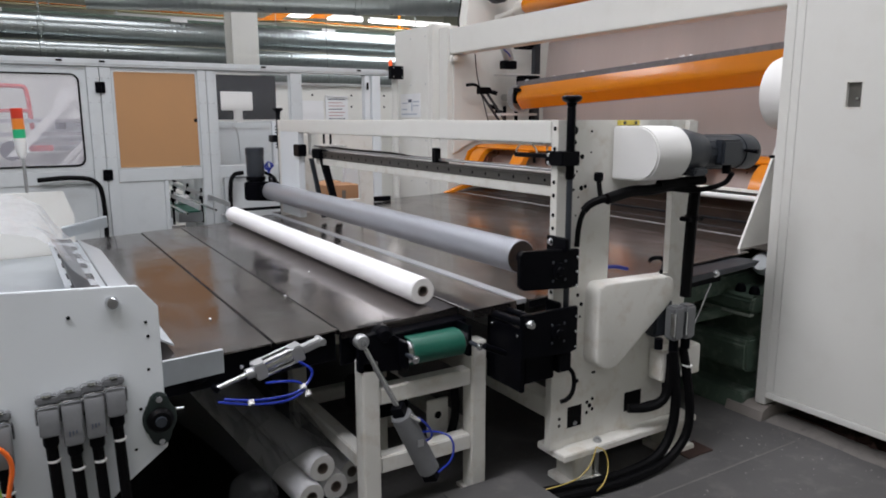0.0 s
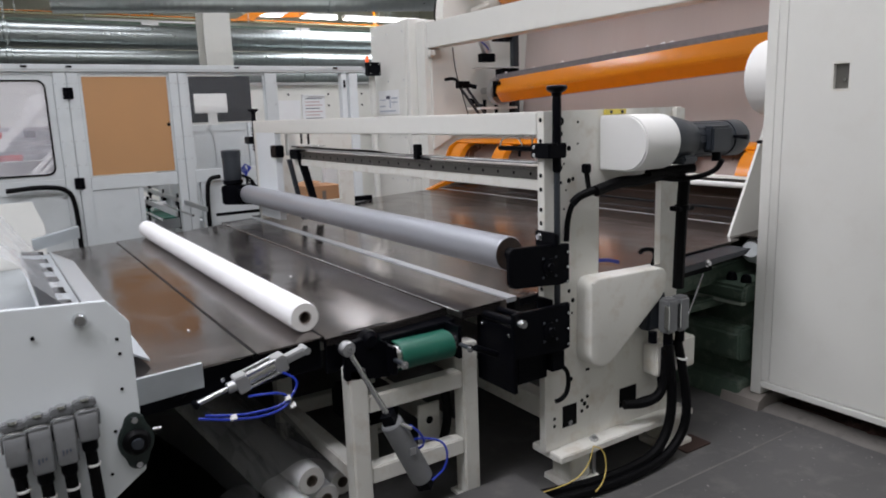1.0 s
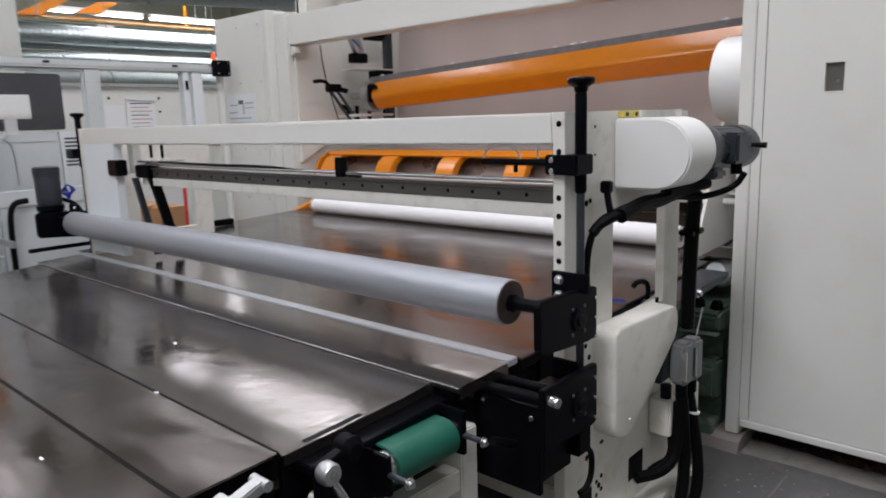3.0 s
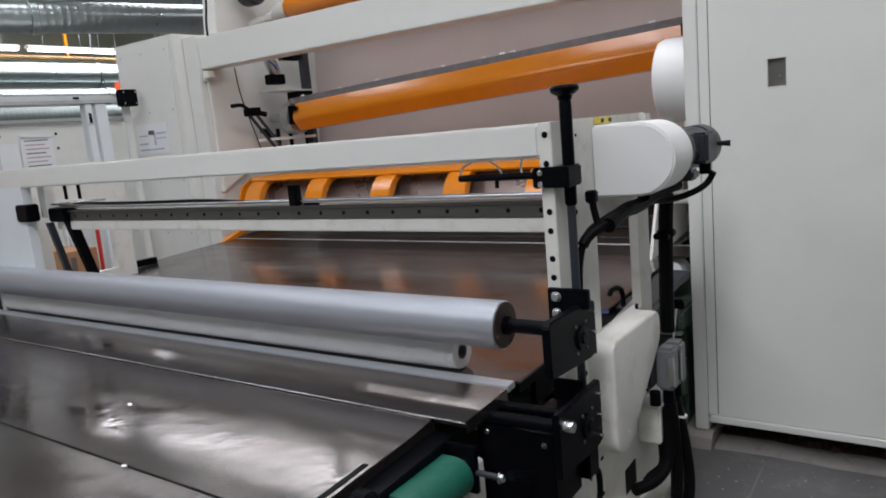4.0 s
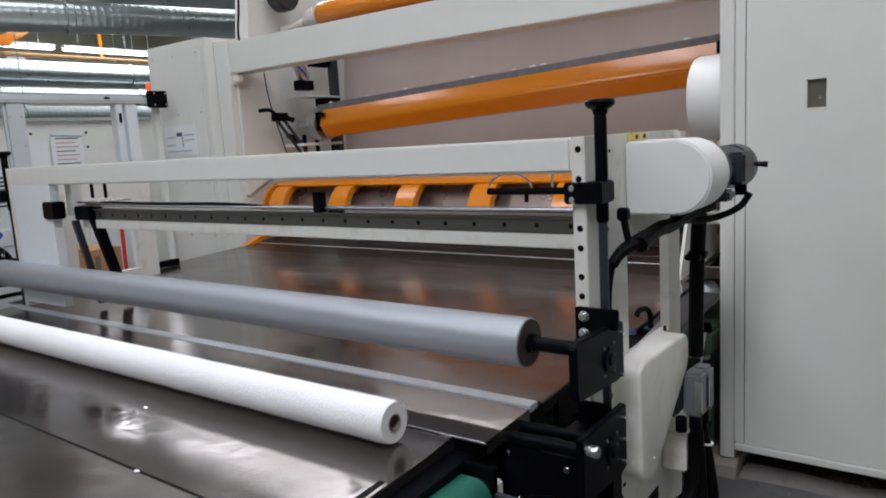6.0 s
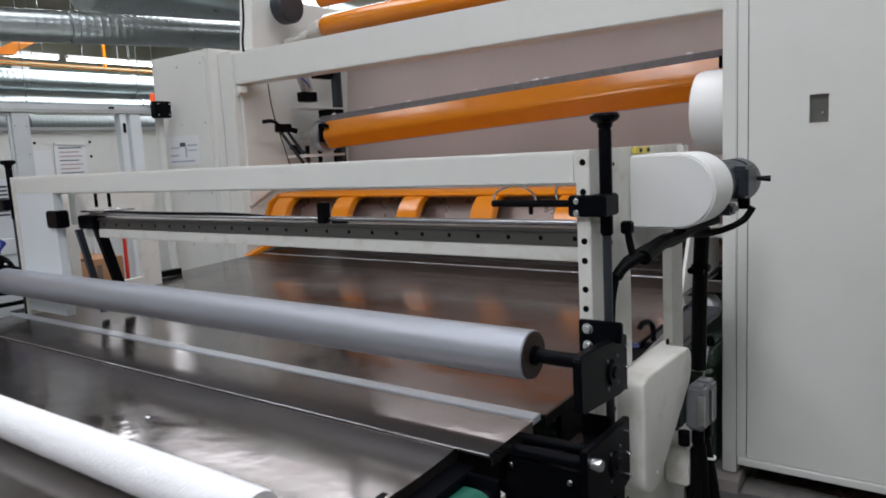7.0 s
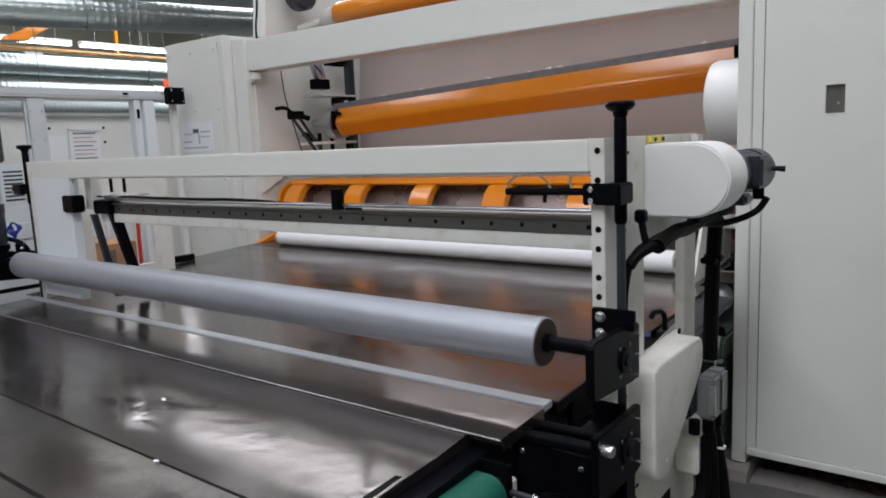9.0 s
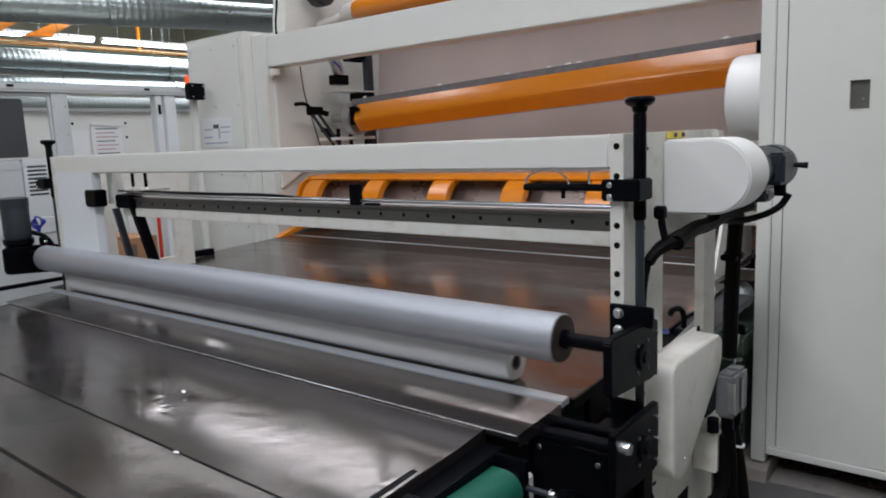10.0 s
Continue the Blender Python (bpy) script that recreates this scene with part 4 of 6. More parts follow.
def sagging_slab(x0, x1, y0, y1, far0, nx=22, ny=70):
    """The wide plate: its sheet lies low on one edge, hangs through by five millimetres and is a little wavy from use."""
    bm = bm_new()
    top, low = [], []
    for j in range(ny + 1):
        v = j / ny
        y = y0 + (y1 - y0) * v
        for rows_, drop in ((top, 0.0), (low, 0.006)):
            line = []
            for i in range(nx + 1):
                u = i / nx
                x = x0 + far0 * v + (x1 - x0 - far0 * v) * u
                sag = -0.008 * (1 - u) - 0.0062 * 4 * u * (1 - u) + 0.00055 * noise.noise((x * 5.5, y * 2.3, 0.3)) * math.sin(math.pi * u)
                line.append(bm.verts.new((x, y, table_z(x) + sag - drop)))
            rows_.append(line)
    for j in range(ny):
        for i in range(nx):
            bm.faces.new((top[j][i], top[j][i + 1], top[j + 1][i + 1], top[j + 1][i]))
            bm.faces.new((low[j][i], low[j + 1][i], low[j + 1][i + 1], low[j][i + 1]))
        for i in (0, nx):
            bm.faces.new((top[j][i], top[j + 1][i], low[j + 1][i], low[j][i]))
    for j in (0, ny):
        for i in range(nx):
            bm.faces.new((top[j][i], low[j][i], low[j][i + 1], top[j][i + 1]))
    return bm


tab = thing("log_table", 1.8, 3.7, 0, "sloping brown polished steel log table in wide plates", "table")
part("plate", slab(bm_new(), 0.33, 0.724, 2.31, 5.13, 0.006, 0.0, 0.0, 0.012), STEEL, tab, bevel=0.0015)
part("plate", slab(bm_new(), 0.734, 0.966, 2.305, 5.16, 0.006, 0.0, 0.012, 0.034), STEEL, tab, bevel=0.0015)
part("plate", sagging_slab(0.976, 1.478, 2.295, 5.22, 0.034), STEEL, tab)
part("plate", slab(bm_new(), 1.47, 1.690, 2.195, 5.26, 0.006, 0.0045), STEEL, tab, bevel=0.0015)
part("plate", slab(bm_new(), 1.752, 3.15, 2.19, 5.42, 0.006), STEEL, tab, bevel=0.0015)
part("plate", slab(bm_new(), 3.1505, 3.24, 2.235, 5.42, 0.006), STEEL, tab, bevel=0.0015)
part("plate_edge", rod((1.4685, 2.195, table_z(1.47) + 0.0028), (1.4685, 5.26, table_z(1.47) + 0.0028), 0.0026, seg=10), BRIGHT, tab, "worn bright plate edge")
part("glue_slot", slab(bm_new(), 1.698, 1.744, 2.20, 5.28, 0.02, 0.006), material("white_slot_strip", (0.50, 0.52, 0.55), 0.35, vary=0.08, scale=9, bump=0.06, metal=0.3), tab, "white plastic glue slot strip", bevel=0.002)
part("slot_gap", slab(bm_new(), 1.6905, 1.6975, 2.22, 5.28, 0.01, -0.004), RUBBER, tab)
part("slot_gap", slab(bm_new(), 1.7445, 1.7515, 2.22, 5.28, 0.01, -0.004), RUBBER, tab)
part("seam", slab(bm_new(), 0.7245, 0.7335, 2.318, 5.12, 0.018, -0.002, 0.012, 0.012), RUBBER, tab)
part("seam", slab(bm_new(), 0.9665, 0.9755, 2.312, 5.15, 0.018, -0.002, 0.034, 0.034), RUBBER, tab)
# black side beams under the plates
part("side_beam", prism([(0.36, 0.60), (0.966, 0.62), (0.966, table_z(0.966) - 0.007), (0.36, table_z(0.36) - 0.007)], "y", 2.33, 2.35), BLACK, tab)
part("side_beam", prism([(0.98, 0.60), (1.48, 0.64), (1.48, table_z(1.48) - 0.010), (0.98, table_z(0.98) - 0.010)], "y", 2.312, 2.33), BLACK, tab)
part("lip", prism([(0.976, table_z(0.976) - 0.034), (1.478, table_z(1.478) - 0.034), (1.478, table_z(1.478) - 0.0065), (0.976, table_z(0.976) - 0.0065)], "y", 2.296, 2.2995), STEEL, tab)
part("lip", prism([(1.482, table_z(1.48) - 0.03), (1.690, table_z(1.69) - 0.03), (1.690, table_z(1.69)), (1.482, table_z(1.48))], "y", 2.196, 2.1995), STEEL, tab)
part("lip", prism([(1.754, table_z(1.754) - 0.035), (2.9, table_z(2.9) - 0.035), (2.9, table_z(2.9) - 0.0065), (1.754, table_z(1.754) - 0.0065)], "y", 2.191, 2.1945), BLACK, tab)
part("side_beam", prism([(1.86, 0.66), (2.95, 0.70), (2.95, table_z(2.95) - 0.012), (1.86, table_z(1.86) - 0.012)], "y", 2.197, 2.215), BLACK, tab)
part("end_block", prism([(2.50, 0.757), (3.02, 0.788), (3.06, table_z(3.06) - 0.012), (2.50, table_z(2.5) - 0.012)], "y", 2.062, 2.189), DARK_GREY, tab, bevel=0.004)
part("cross_beam", box(0.5, 1.9, 3.6, 3.68, 0.55, 0.70), BLACK, tab)
part("cross_beam", box(0.5, 1.9, 4.9, 4.98, 0.55, 0.70), BLACK, tab)
part("edge_bar", prism([(1.01, 0.682), (1.475, 0.698), (1.475, 0.724), (1.01, 0.706)], "y", 2.235, 2.311), BLACK, tab, "black bar under the plate's edge", bevel=0.003)
# Added dark sheet: keeps light from coming through under the table.
part("under_shade_sheet", box(0.42, 1.62, 4.05, 4.07, 0.02, 0.70), DARK_GREY, tab, "dark sheet added under the table to deepen its shade")
for x in (0.55, 1.0, 1.6, 2.6, 3.6):
    part("leg", box(x - 0.03, x + 0.03, 4.9, 4.96, 0, 0.72), DARK_GREY, tab)
bolt(tab, (2.735, 2.062, 0.786), (0, -1, 0), 0.012)
for x in (0.40, 0.62):
    bolt(tab, (x, 2.33, 0.66), (0, -1, 0), 0.008)
# scraps of tissue on the plates
sc = random.Random(11)
for x, y in [(0.97, 2.885), (0.62, 2.74), (1.22, 3.25)]:
    s = thing("paper_scrap", x, y, table_z(x), "tiny white scrap of tissue on the steel table", "scrap", "tissue scraps")
    bm = bm_new()
    n = 7
    v = [bm.verts.new((x + (0.003 + 0.004 * sc.random()) * math.cos(2 * math.pi * i / n), y + (0.006 + 0.010 * sc.random()) * math.sin(2 * math.pi * i / n), table_z(x) + 0.001 + 0.005 * sc.random())) for i in range(n)]
    c = bm.verts.new((x, y, table_z(x) + 0.006))
    b0 = bm.verts.new((x, y, table_z(x) + 0.0005))
    for i in range(n):
        bm.faces.new((v[i], v[(i + 1) % n], c))
        bm.faces.new((v[(i + 1) % n], v[i], b0))
    part("scrap", bm, PAPER, s)

# galvanised angle at the table's low corner
ang = thing("galvanised_angle", 0.45, 2.35, 0.73, "galvanised steel angle on the table's corner", "angle")
part("flat", slab(bm_new(), 0.325, 0.545, 2.262, 2.275, 0.004, 0.030), GALV, ang)
part("upstand", prism([(0.325, 0.662), (0.545, 0.676), (0.545, table_z(0.545) + 0.030), (0.325, table_z(0.325) + 0.030)], "y", 2.257, 2.2615), GALV, ang)
flap = thing("galvanised_strip", 0.39, 3.9, 0.75, "bright galvanised strip along the table's low edge", "strip")
part("strip", prism([(0.315, 0.800), (0.318, 0.806), (0.43, 0.738), (0.428, 0.732)], "y", 2.45, 4.55), GALV, flap)
part("end_angle", prism([(0.24, 0.815), (0.48, 0.865), (0.48, 0.925), (0.24, 0.875)], "y", 4.56, 4.566), GALV, flap)
part("end_angle_leg", prism([(0.24, 0.875), (0.48, 0.925), (0.48, 0.928), (0.24, 0.878)], "y", 4.566, 4.62), GALV, flap)

# short belt conveyor under the table with its white stand
bc = thing("belt_conveyor", 1.3, 2.15, 0, "green belt conveyor end under the table", "conveyor")
loop = []
yc, zc, r = 2.20, 0.647, 0.05
for a in range(90, 271, 15):
    loop.append((yc + r * math.cos(radians(a)), zc + r * math.sin(radians(a))))
loop += [(3.6, zc - r), (3.6, zc - r + 0.006), (yc, zc - r + 0.006)]
for a in range(255, 89, -15):
    loop.append((yc + (r - 0.006) * math.cos(radians(a)), zc + (r - 0.006) * math.sin(radians(a))))
loop += [(3.6, zc + r - 0.006), (3.6, zc + r)]
part("belt", prism(loop, "x", 1.200, 1.418), GREEN_BELT, bc)
part("roller", rod((1.18, yc, zc), (1.43, yc, zc), 0.043), BRIGHT, bc)
for x in (1.165, 1.438):
    part("side_plate", box(x - 0.008, x + 0.008, 2.15, 3.6, 0.60, 0.70 if x < 1.3 else 0.722), BLACK, bc, bevel=0.002)
    part("tension_screw", rod((x, 2.085, 0.655), (x, 2.155, 0.655), 0.008, seg=10), DARK_GREY, bc)
    bolt(bc, (x, 2.085, 0.655), (0, -1, 0), 0.010)
part("motor_plate", prism([(1.0, 0.60), (1.17, 0.58), (1.17, 0.70), (1.09, 0.745), (1.0, 0.72)], "y", 2.20, 2.23), BLACK, bc, bevel=0.003)
bolt(bc, (1.06, 2.20, 0.63), (0, -1, 0), 0.008)
part("knob", lathe((1.10, 2.19, 0.725), (1.10, 2.24, 0.725), [(0, 0.02), (0.3, 0.035), (1, 0.035)]), BLACK, bc)

st = thing("conveyor_stand", 1.28, 2.25, 0, "white square-tube stand under the belt conveyor", "stand")
for x in (1.045, 1.515):
    part("leg", box(x - 0.034, x + 0.034, 2.20, 2.27, 0.012, 0.635), CREAM_WORN, st, bevel=0.005)
    part("leg", box(x - 0.034, x + 0.034, 2.95, 3.02, 0.012, 0.62), CREAM_WORN, st, bevel=0.005)
    part("foot", box(x - 0.05, x + 0.05, 2.18, 2.29, 0, 0.012), CREAM_WORN, st)
    part("foot", box(x - 0.05, x + 0.05, 2.93, 3.04, 0, 0.012), CREAM_WORN, st)
    part("side_rail", box(x - 0.03, x + 0.03, 2.272, 2.948, 0.20, 0.26), CREAM_WORN, st, bevel=0.005)
for z in (0.46, 0.19):
    part("cross_rail", box(1.081, 1.479, 2.205, 2.265, z, z + 0.065), CREAM_WORN, st, bevel=0.005)
    part("cross_rail", box(1.081, 1.479, 2.955, 3.015, z, z + 0.06), CREAM_WORN, st, bevel=0.005)
part("middle_post", box(1.27, 1.31, 2.6, 2.64, 0.012, 0.6), CREAM_WORN, st, bevel=0.004)
part("gear_box", box(1.16, 1.36, 2.5, 2.72, 0.262, 0.40), BLACK, st, "black gear motor on the stand", bevel=0.01)
part("mount_plate", box(1.37, 1.47, 2.36, 2.372, 0.20, 0.36), CREAM_WORN, st, bevel=0.003)
part("mount_hole", lathe((1.42, 2.361, 0.29), (1.42, 2.358, 0.29), [(0, 0.016), (1, 0.016)], seg=12), RUBBER, st)
part("hose", tube([(1.46, 2.3, 0.42), (1.47, 2.30, 0.30), (1.42, 2.28, 0.20), (1.33, 2.26, 0.17)], 0.018), RUBBER, st, "black hose")

cy = thing("air_cylinder", 1.1, 2.12, 0.45, "grey air cylinder hung slantwise with a thin rod", "cylinder")
p0, p1, p2, p3 = Vector((0.985, 2.15, 0.735)), Vector((1.10, 2.11, 0.49)), Vector((1.115, 2.11, 0.455)), Vector((1.225, 2.10, 0.215))
part("rod", rod(p0, p1, 0.010), BRIGHT, cy)
part("rod_eye", lathe(p0 + Vector((0, -0.018, 0)), p0 + Vector((0, 0.018, 0)), [(0, 0.022), (0.2, 0.026), (0.8, 0.026), (1, 0.022)]), ALU, cy)
part("rod_eye_bolt", lathe(p0 + Vector((0, -0.026, 0)), p0 + Vector((0, -0.017, 0)), [(0, 0.010), (1, 0.011)], seg=6), BRIGHT, cy)
part("front_cap", rod(p1, p2, 0.030, seg=4), BLACK, cy)
part("barrel", lathe(p2, p3, [(0, 0.036), (0.02, 0.040), (0.98, 0.040), (1, 0.036)], seg=24), GREY_PLASTIC, cy, "ribbed grey barrel")
part("rear_cap", rod(p3, p3 + (p3 - p2).normalized() * 0.035, 0.036, seg=4), BLACK, cy)
part("type_label", box(1.155, 1.178, 2.056, 2.0605, 0.34, 0.365), ALU, cy)
part("fitting", rod(p2 + Vector((0.02, -0.03, 0.0)), p2 + Vector((0.05, -0.05, -0.02)), 0.008, seg=8), BRIGHT, cy)
part("air_tube", tube([p2 + Vector((0.05, -0.04, -0.01)), (1.20, 2.06, 0.41), (1.22, 2.06, 0.36), (1.19, 2.1, 0.33)], 0.0042, seg=6), BLUE_TUBE, cy, "blue air tube")
part("air_tube", tube([(1.24, 2.06, 0.22), (1.30, 2.05, 0.26), (1.305, 2.06, 0.34), (1.26, 2.1, 0.36), (1.2, 2.15, 0.35)], 0.0042, seg=6), BLUE_TUBE, cy, "blue air tube")

cs = thing("small_air_cylinder", 0.7, 2.2, 0.68, "bright aluminium air cylinder under the table edge", "cylinder")
q0, q1, q2, q3, q4 = Vector((0.505, 2.22, 0.640)), Vector((0.605, 2.22, 0.668)), Vector((0.63, 2.22, 0.673)), Vector((0.795, 2.22, 0.720)), Vector((0.865, 2.22, 0.740))
part("rod", rod(q0, q1, 0.009), BRIGHT, cs)
part("nose", rod(q1, q2, 0.018), ALU, cs)
d = (q3 - q2).normalized()
up = Vector((-d.z, 0, d.x))


def slanted(bm, a, b, h, w):
    vs = []
    for c in (a, b):
        for s, t in ((-1, -1), (1, -1), (1, 1), (-1, 1)):
            vs.append(bm.verts.new(c + up * h * t + Vector((0, w * s, 0))))
    for f in ((0, 1, 2, 3), (7, 6, 5, 4), (0, 4, 5, 1), (1, 5, 6, 2), (2, 6, 7, 3), (3, 7, 4, 0)):
        bm.faces.new([vs[i] for i in f])
    return bm


part("front_cap", slanted(bm_new(), q2, q2 + d * 0.04, 0.028, 0.028), ALU, cs, bevel=0.004)
part("rear_cap", slanted(bm_new(), q3 - d * 0.04, q3, 0.028, 0.028), ALU, cs, bevel=0.004)
part("barrel", rod(q2 + d * 0.04, q3 - d * 0.04, 0.022, seg=24), BRIGHT, cs)
for s in (-1, 1):
    for u in (-1, 1):
        o = Vector((0, 0.022 * s, 0)) + up * 0.022 * u
        part("tie_rod", rod(q2 + d * 0.03 + o, q3 - d * 0.03 + o, 0.005, seg=8), BRIGHT, cs)
part("clevis", slanted(bm_new(), q3, q4, 0.013, 0.018), ALU, cs, bevel=0.004)
part("clevis_pin", rod(q4 + Vector((0, -0.026, 0)), q4 + Vector((0, 0.03, 0)), 0.012), ALU, cs)
part("rod_pin", rod(q0 + Vector((0, -0.015, 0)), q0 + Vector((0, 0.02, 0)), 0.010), BLACK, cs)
part("air_tube", tube([q3 + Vector((-0.02, -0.03, -0.03)), (0.82, 2.17, 0.66), (0.79, 2.16, 0.615), (0.74, 2.16, 0.59), (0.62, 2.16, 0.595), (0.52, 2.18, 0.615)], 0.0044, seg=8), BLUE_TUBE, cs, "blue air tube")
part("air_tube", tube([q2 + Vector((0.03, -0.03, -0.035)), (0.70, 2.16, 0.645), (0.76, 2.16, 0.635), (0.79, 2.16, 0.60), (0.72, 2.15, 0.575), (0.6, 2.16, 0.585), (0.5, 2.18, 0.61)], 0.0044, seg=8), BLUE_TUBE, cs, "blue air tube")
for x, z in [(0.60, 0.594), (0.775, 0.612), (0.79, 0.585)]:
    part("cable_tie", lathe((x, 2.155, z - 0.006), (x, 2.165, z + 0.006), [(0, 0.011), (1, 0.011)], seg=8), WHITE, cs)
hb = thing("pillow_bearing", 0.47, 2.36, 0.68, "black pillow bearing under the table's corner", "bearing")
part("housing", lathe((0.47, 2.30, 0.672), (0.47, 2.42, 0.672), [(0, 0.03), (0.1, 0.042), (0.9, 0.042), (1, 0.03)]), BLACK, hb)

# finished logs lying under the table, wrapped in clear film
LOG_R, LOG_Y0, LOG_LEN = 0.0545, 2.40, 2.76


def log_meshes():
    """Local to the log's near end: the axis runs along y."""
    seg, rings = 48, 190
    bm = bm_new()
    prev = None
    for j in range(rings + 1):
        y = LOG_LEN * j / rings
        ring = []
        for i in range(seg):
            a = 2 * math.pi * i / seg
            rr = LOG_R + 0.0009 * noise.noise((3 * math.cos(a), y * 6, 3 * math.sin(a))) + 0.0012 * noise.noise((9 * math.cos(a), y * 42, 9 * math.sin(a)))
            rr -= 0.003 if j in (0, rings) else 0
            ring.append(bm.verts.new((rr * math.cos(a), y, rr * math.sin(a))))
        if prev:
            for i in range(seg):
                bm.faces.new((prev[i], prev[(i + 1) % seg], ring[(i + 1) % seg], ring[i]))
        prev = ring
    body = bm
    ends = []
    for y0, y1 in ((0.0, 0.004), (LOG_LEN - 0.004, LOG_LEN)):
        e = bm_new()
        circ = [[(rr * math.cos(2 * math.pi * i / seg), rr * math.sin(2 * math.pi * i / seg)) for i in range(seg)] for rr in (LOG_R - 0.003, 0.0225)]
        ring_prism(e, circ[0], circ[1], "y", y0, y1)
        ends.append(e)
    core = bm_new()
    circ = [[(rr * math.cos(2 * math.pi * i / seg), rr * math.sin(2 * math.pi * i / seg)) for i in range(seg)] for rr in (0.0224, 0.0200)]
    ring_prism(core, circ[0], circ[1], "y", -0.002, LOG_LEN + 0.002)
    return body, ends, core


def make_log(label):
    t = new("tissue_log")
    t.empty_display_size = 0.1
    tagged(t, label, "paper log", "tissue logs")
    body, ends, core = log_meshes()
    part("wound_paper", body, PAPER, t)
    for e in ends:
        part("cut_end", e, PAPER_END, t)
    part("core", core, CORE, t, "dark cardboard core tube")
    return t


first = make_log("long white tissue paper log rolling on the steel table")
LOGS = [first, copy_thing(first, Matrix()), copy_thing(first, Matrix())]
for ax, ay, az in [(0.995, 2.44, 0.056), (0.882, 2.41, 0.056), (0.938, 2.43, 0.153), (1.10, 2.52, 0.056)]:
    w = copy_thing(first, pose(ax, ay, az, 0, 40, 4))
    tagged(w, "white tissue log stored on the floor under the table", group="stored logs")
# Black sheet added to darken the shaded floor under the table.
mat = thing("floor_shade_sheet", 0.7, 3.3, 0, "black sheet added on the floor as shade under the table", "mat")
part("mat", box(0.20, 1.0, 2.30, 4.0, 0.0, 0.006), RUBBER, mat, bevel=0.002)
film = thing("plastic_wrap", 0.8, 2.6, 0.3, "loose clear plastic film over the stored logs", "film")
bm = bm_new()
nu, nv = 16, 14
g = []
for j in range(nv + 1):
    row = []
    for i in range(nu + 1):
        u, v = i / nu, j / nv
        a = math.pi * (0.04 + 0.92 * u)
        rise = 0.20 + 0.30 * v ** 0.7
        x = 0.90 - (0.19 + 0.05 * v) * math.cos(a) - 0.18 * v + 0.02 * math.sin(9 * u + 6 * v)
        y = 2.45 + 1.5 * v + 0.10 * u + 0.03 * math.sin(8 * u)
        z = 0.012 + rise * math.sin(a) ** 0.75 + 0.018 * math.sin(13 * u + 5 * v) * math.sin(a)
        row.append(bm.verts.new((x, y, z)))
    g.append(row)
for j in range(nv):
    for i in range(nu):
        bm.faces.new((g[j][i], g[j][i + 1], g[j + 1][i + 1], g[j + 1][i]))
bmesh.ops.solidify(bm, geom=bm.faces[:], thickness=0.0015)
# The film's dark colour carries the table's shade over the logs.
part("film", bm, SHADED_DUSTY_FILM, film)
rag = thing("crumpled_film", 0.68, 2.5, 0, "crumpled dusty clear film under the table, darkened for shade", "film")
bm = bm_new()
bmesh.ops.create_icosphere(bm, subdivisions=3, radius=0.085, matrix=Matrix.Translation((0.70, 2.55, 0.05)))
for v in bm.verts:
    v.co += v.co.normalized() * 0.0 + Vector([0.06 * noise.noise(v.co * 9 + Vector((k * 7, 0, 0))) for k in range(3)])
    v.co.z = max(0.003, v.co.z)
part("ball", bm, SHADED_DUSTY_FILM, rag)
gb = thing("floor_cable_cover", 1.5, 2.05, 0, "grey metal cable cover lying on the floor", "cable cover")
part("lid", prism([(1.26, 0.0), (1.70, 0.0), (1.67, 0.075), (1.30, 0.08)], "y", 1.80, 2.14), CONCRETE, gb, bevel=0.006)

# dust, lint and chips on the floor by the machines
CONCRETE_CRUMB = material("pale_crumbs", (0.26, 0.25, 0.24), 0.9, vary=0.3, bump=0.1)
litter = new("floor_litter")
tagged(litter, "pale dust, lint and paper crumbs scattered on the concrete", "litter", kind="stuff")
bm = bm_new()
lr = random.Random(17)
for k in range(170):
    if k % 3:
        x, y = 1.75 + 1.6 * lr.random(), 1.0 + 0.95 * lr.random() ** 0.6
    else:
        x, y = 2.5 + 0.7 * lr.random(), 1.2 + 0.9 * lr.random()
    r = 0.0015 + 0.005 * lr.random() ** 4
    n = 5 + k % 3
    a0 = lr.random() * 6
    low = [bm.verts.new((x + r * (0.6 + 0.8 * lr.random()) * math.cos(a0 + 2 * math.pi * i / n), y + r * (0.6 + 0.8 * lr.random()) * math.sin(a0 + 2 * math.pi * i / n), 0.0004)) for i in range(n)]
    peak = bm.verts.new((x, y, 0.001 + r * 0.5))
    for i in range(n):
        bm.faces.new((low[i], low[(i + 1) % n], peak))
part("crumbs", bm, CONCRETE_CRUMB, litter)


# ---- the gantry over the table: tail sealer ----
gan = thing("sealer_gantry", 1.95, 3.6, 0, "cream steel gantry with drilled plates across the table", "gantry")
PY0, PY1 = 2.055, 2.085
plate = part("near_plate", ring_prism(bm_new(),
      [(1.832, 0.171), (2.515, 0.171), (2.515, 1.483), (1.832, 1.483)],
      [(2.042, 0.832), (2.402, 0.832), (2.402, 1.185), (2.042, 1.185)], "y", PY0, PY1), CREAM_WORN, gan)
part("near_column", box(1.755, 1.830, 2.046, 2.083, 0.171, 1.483), CREAM_WORN, gan, "drilled cream column edge", bevel=0.002)
for k in range(16):
    z = 1.452 - 0.0625 * k - (0.012 if k % 2 else 0.0)
    hole(gan, (1.755, 2.064, z), "x", 0.0085)
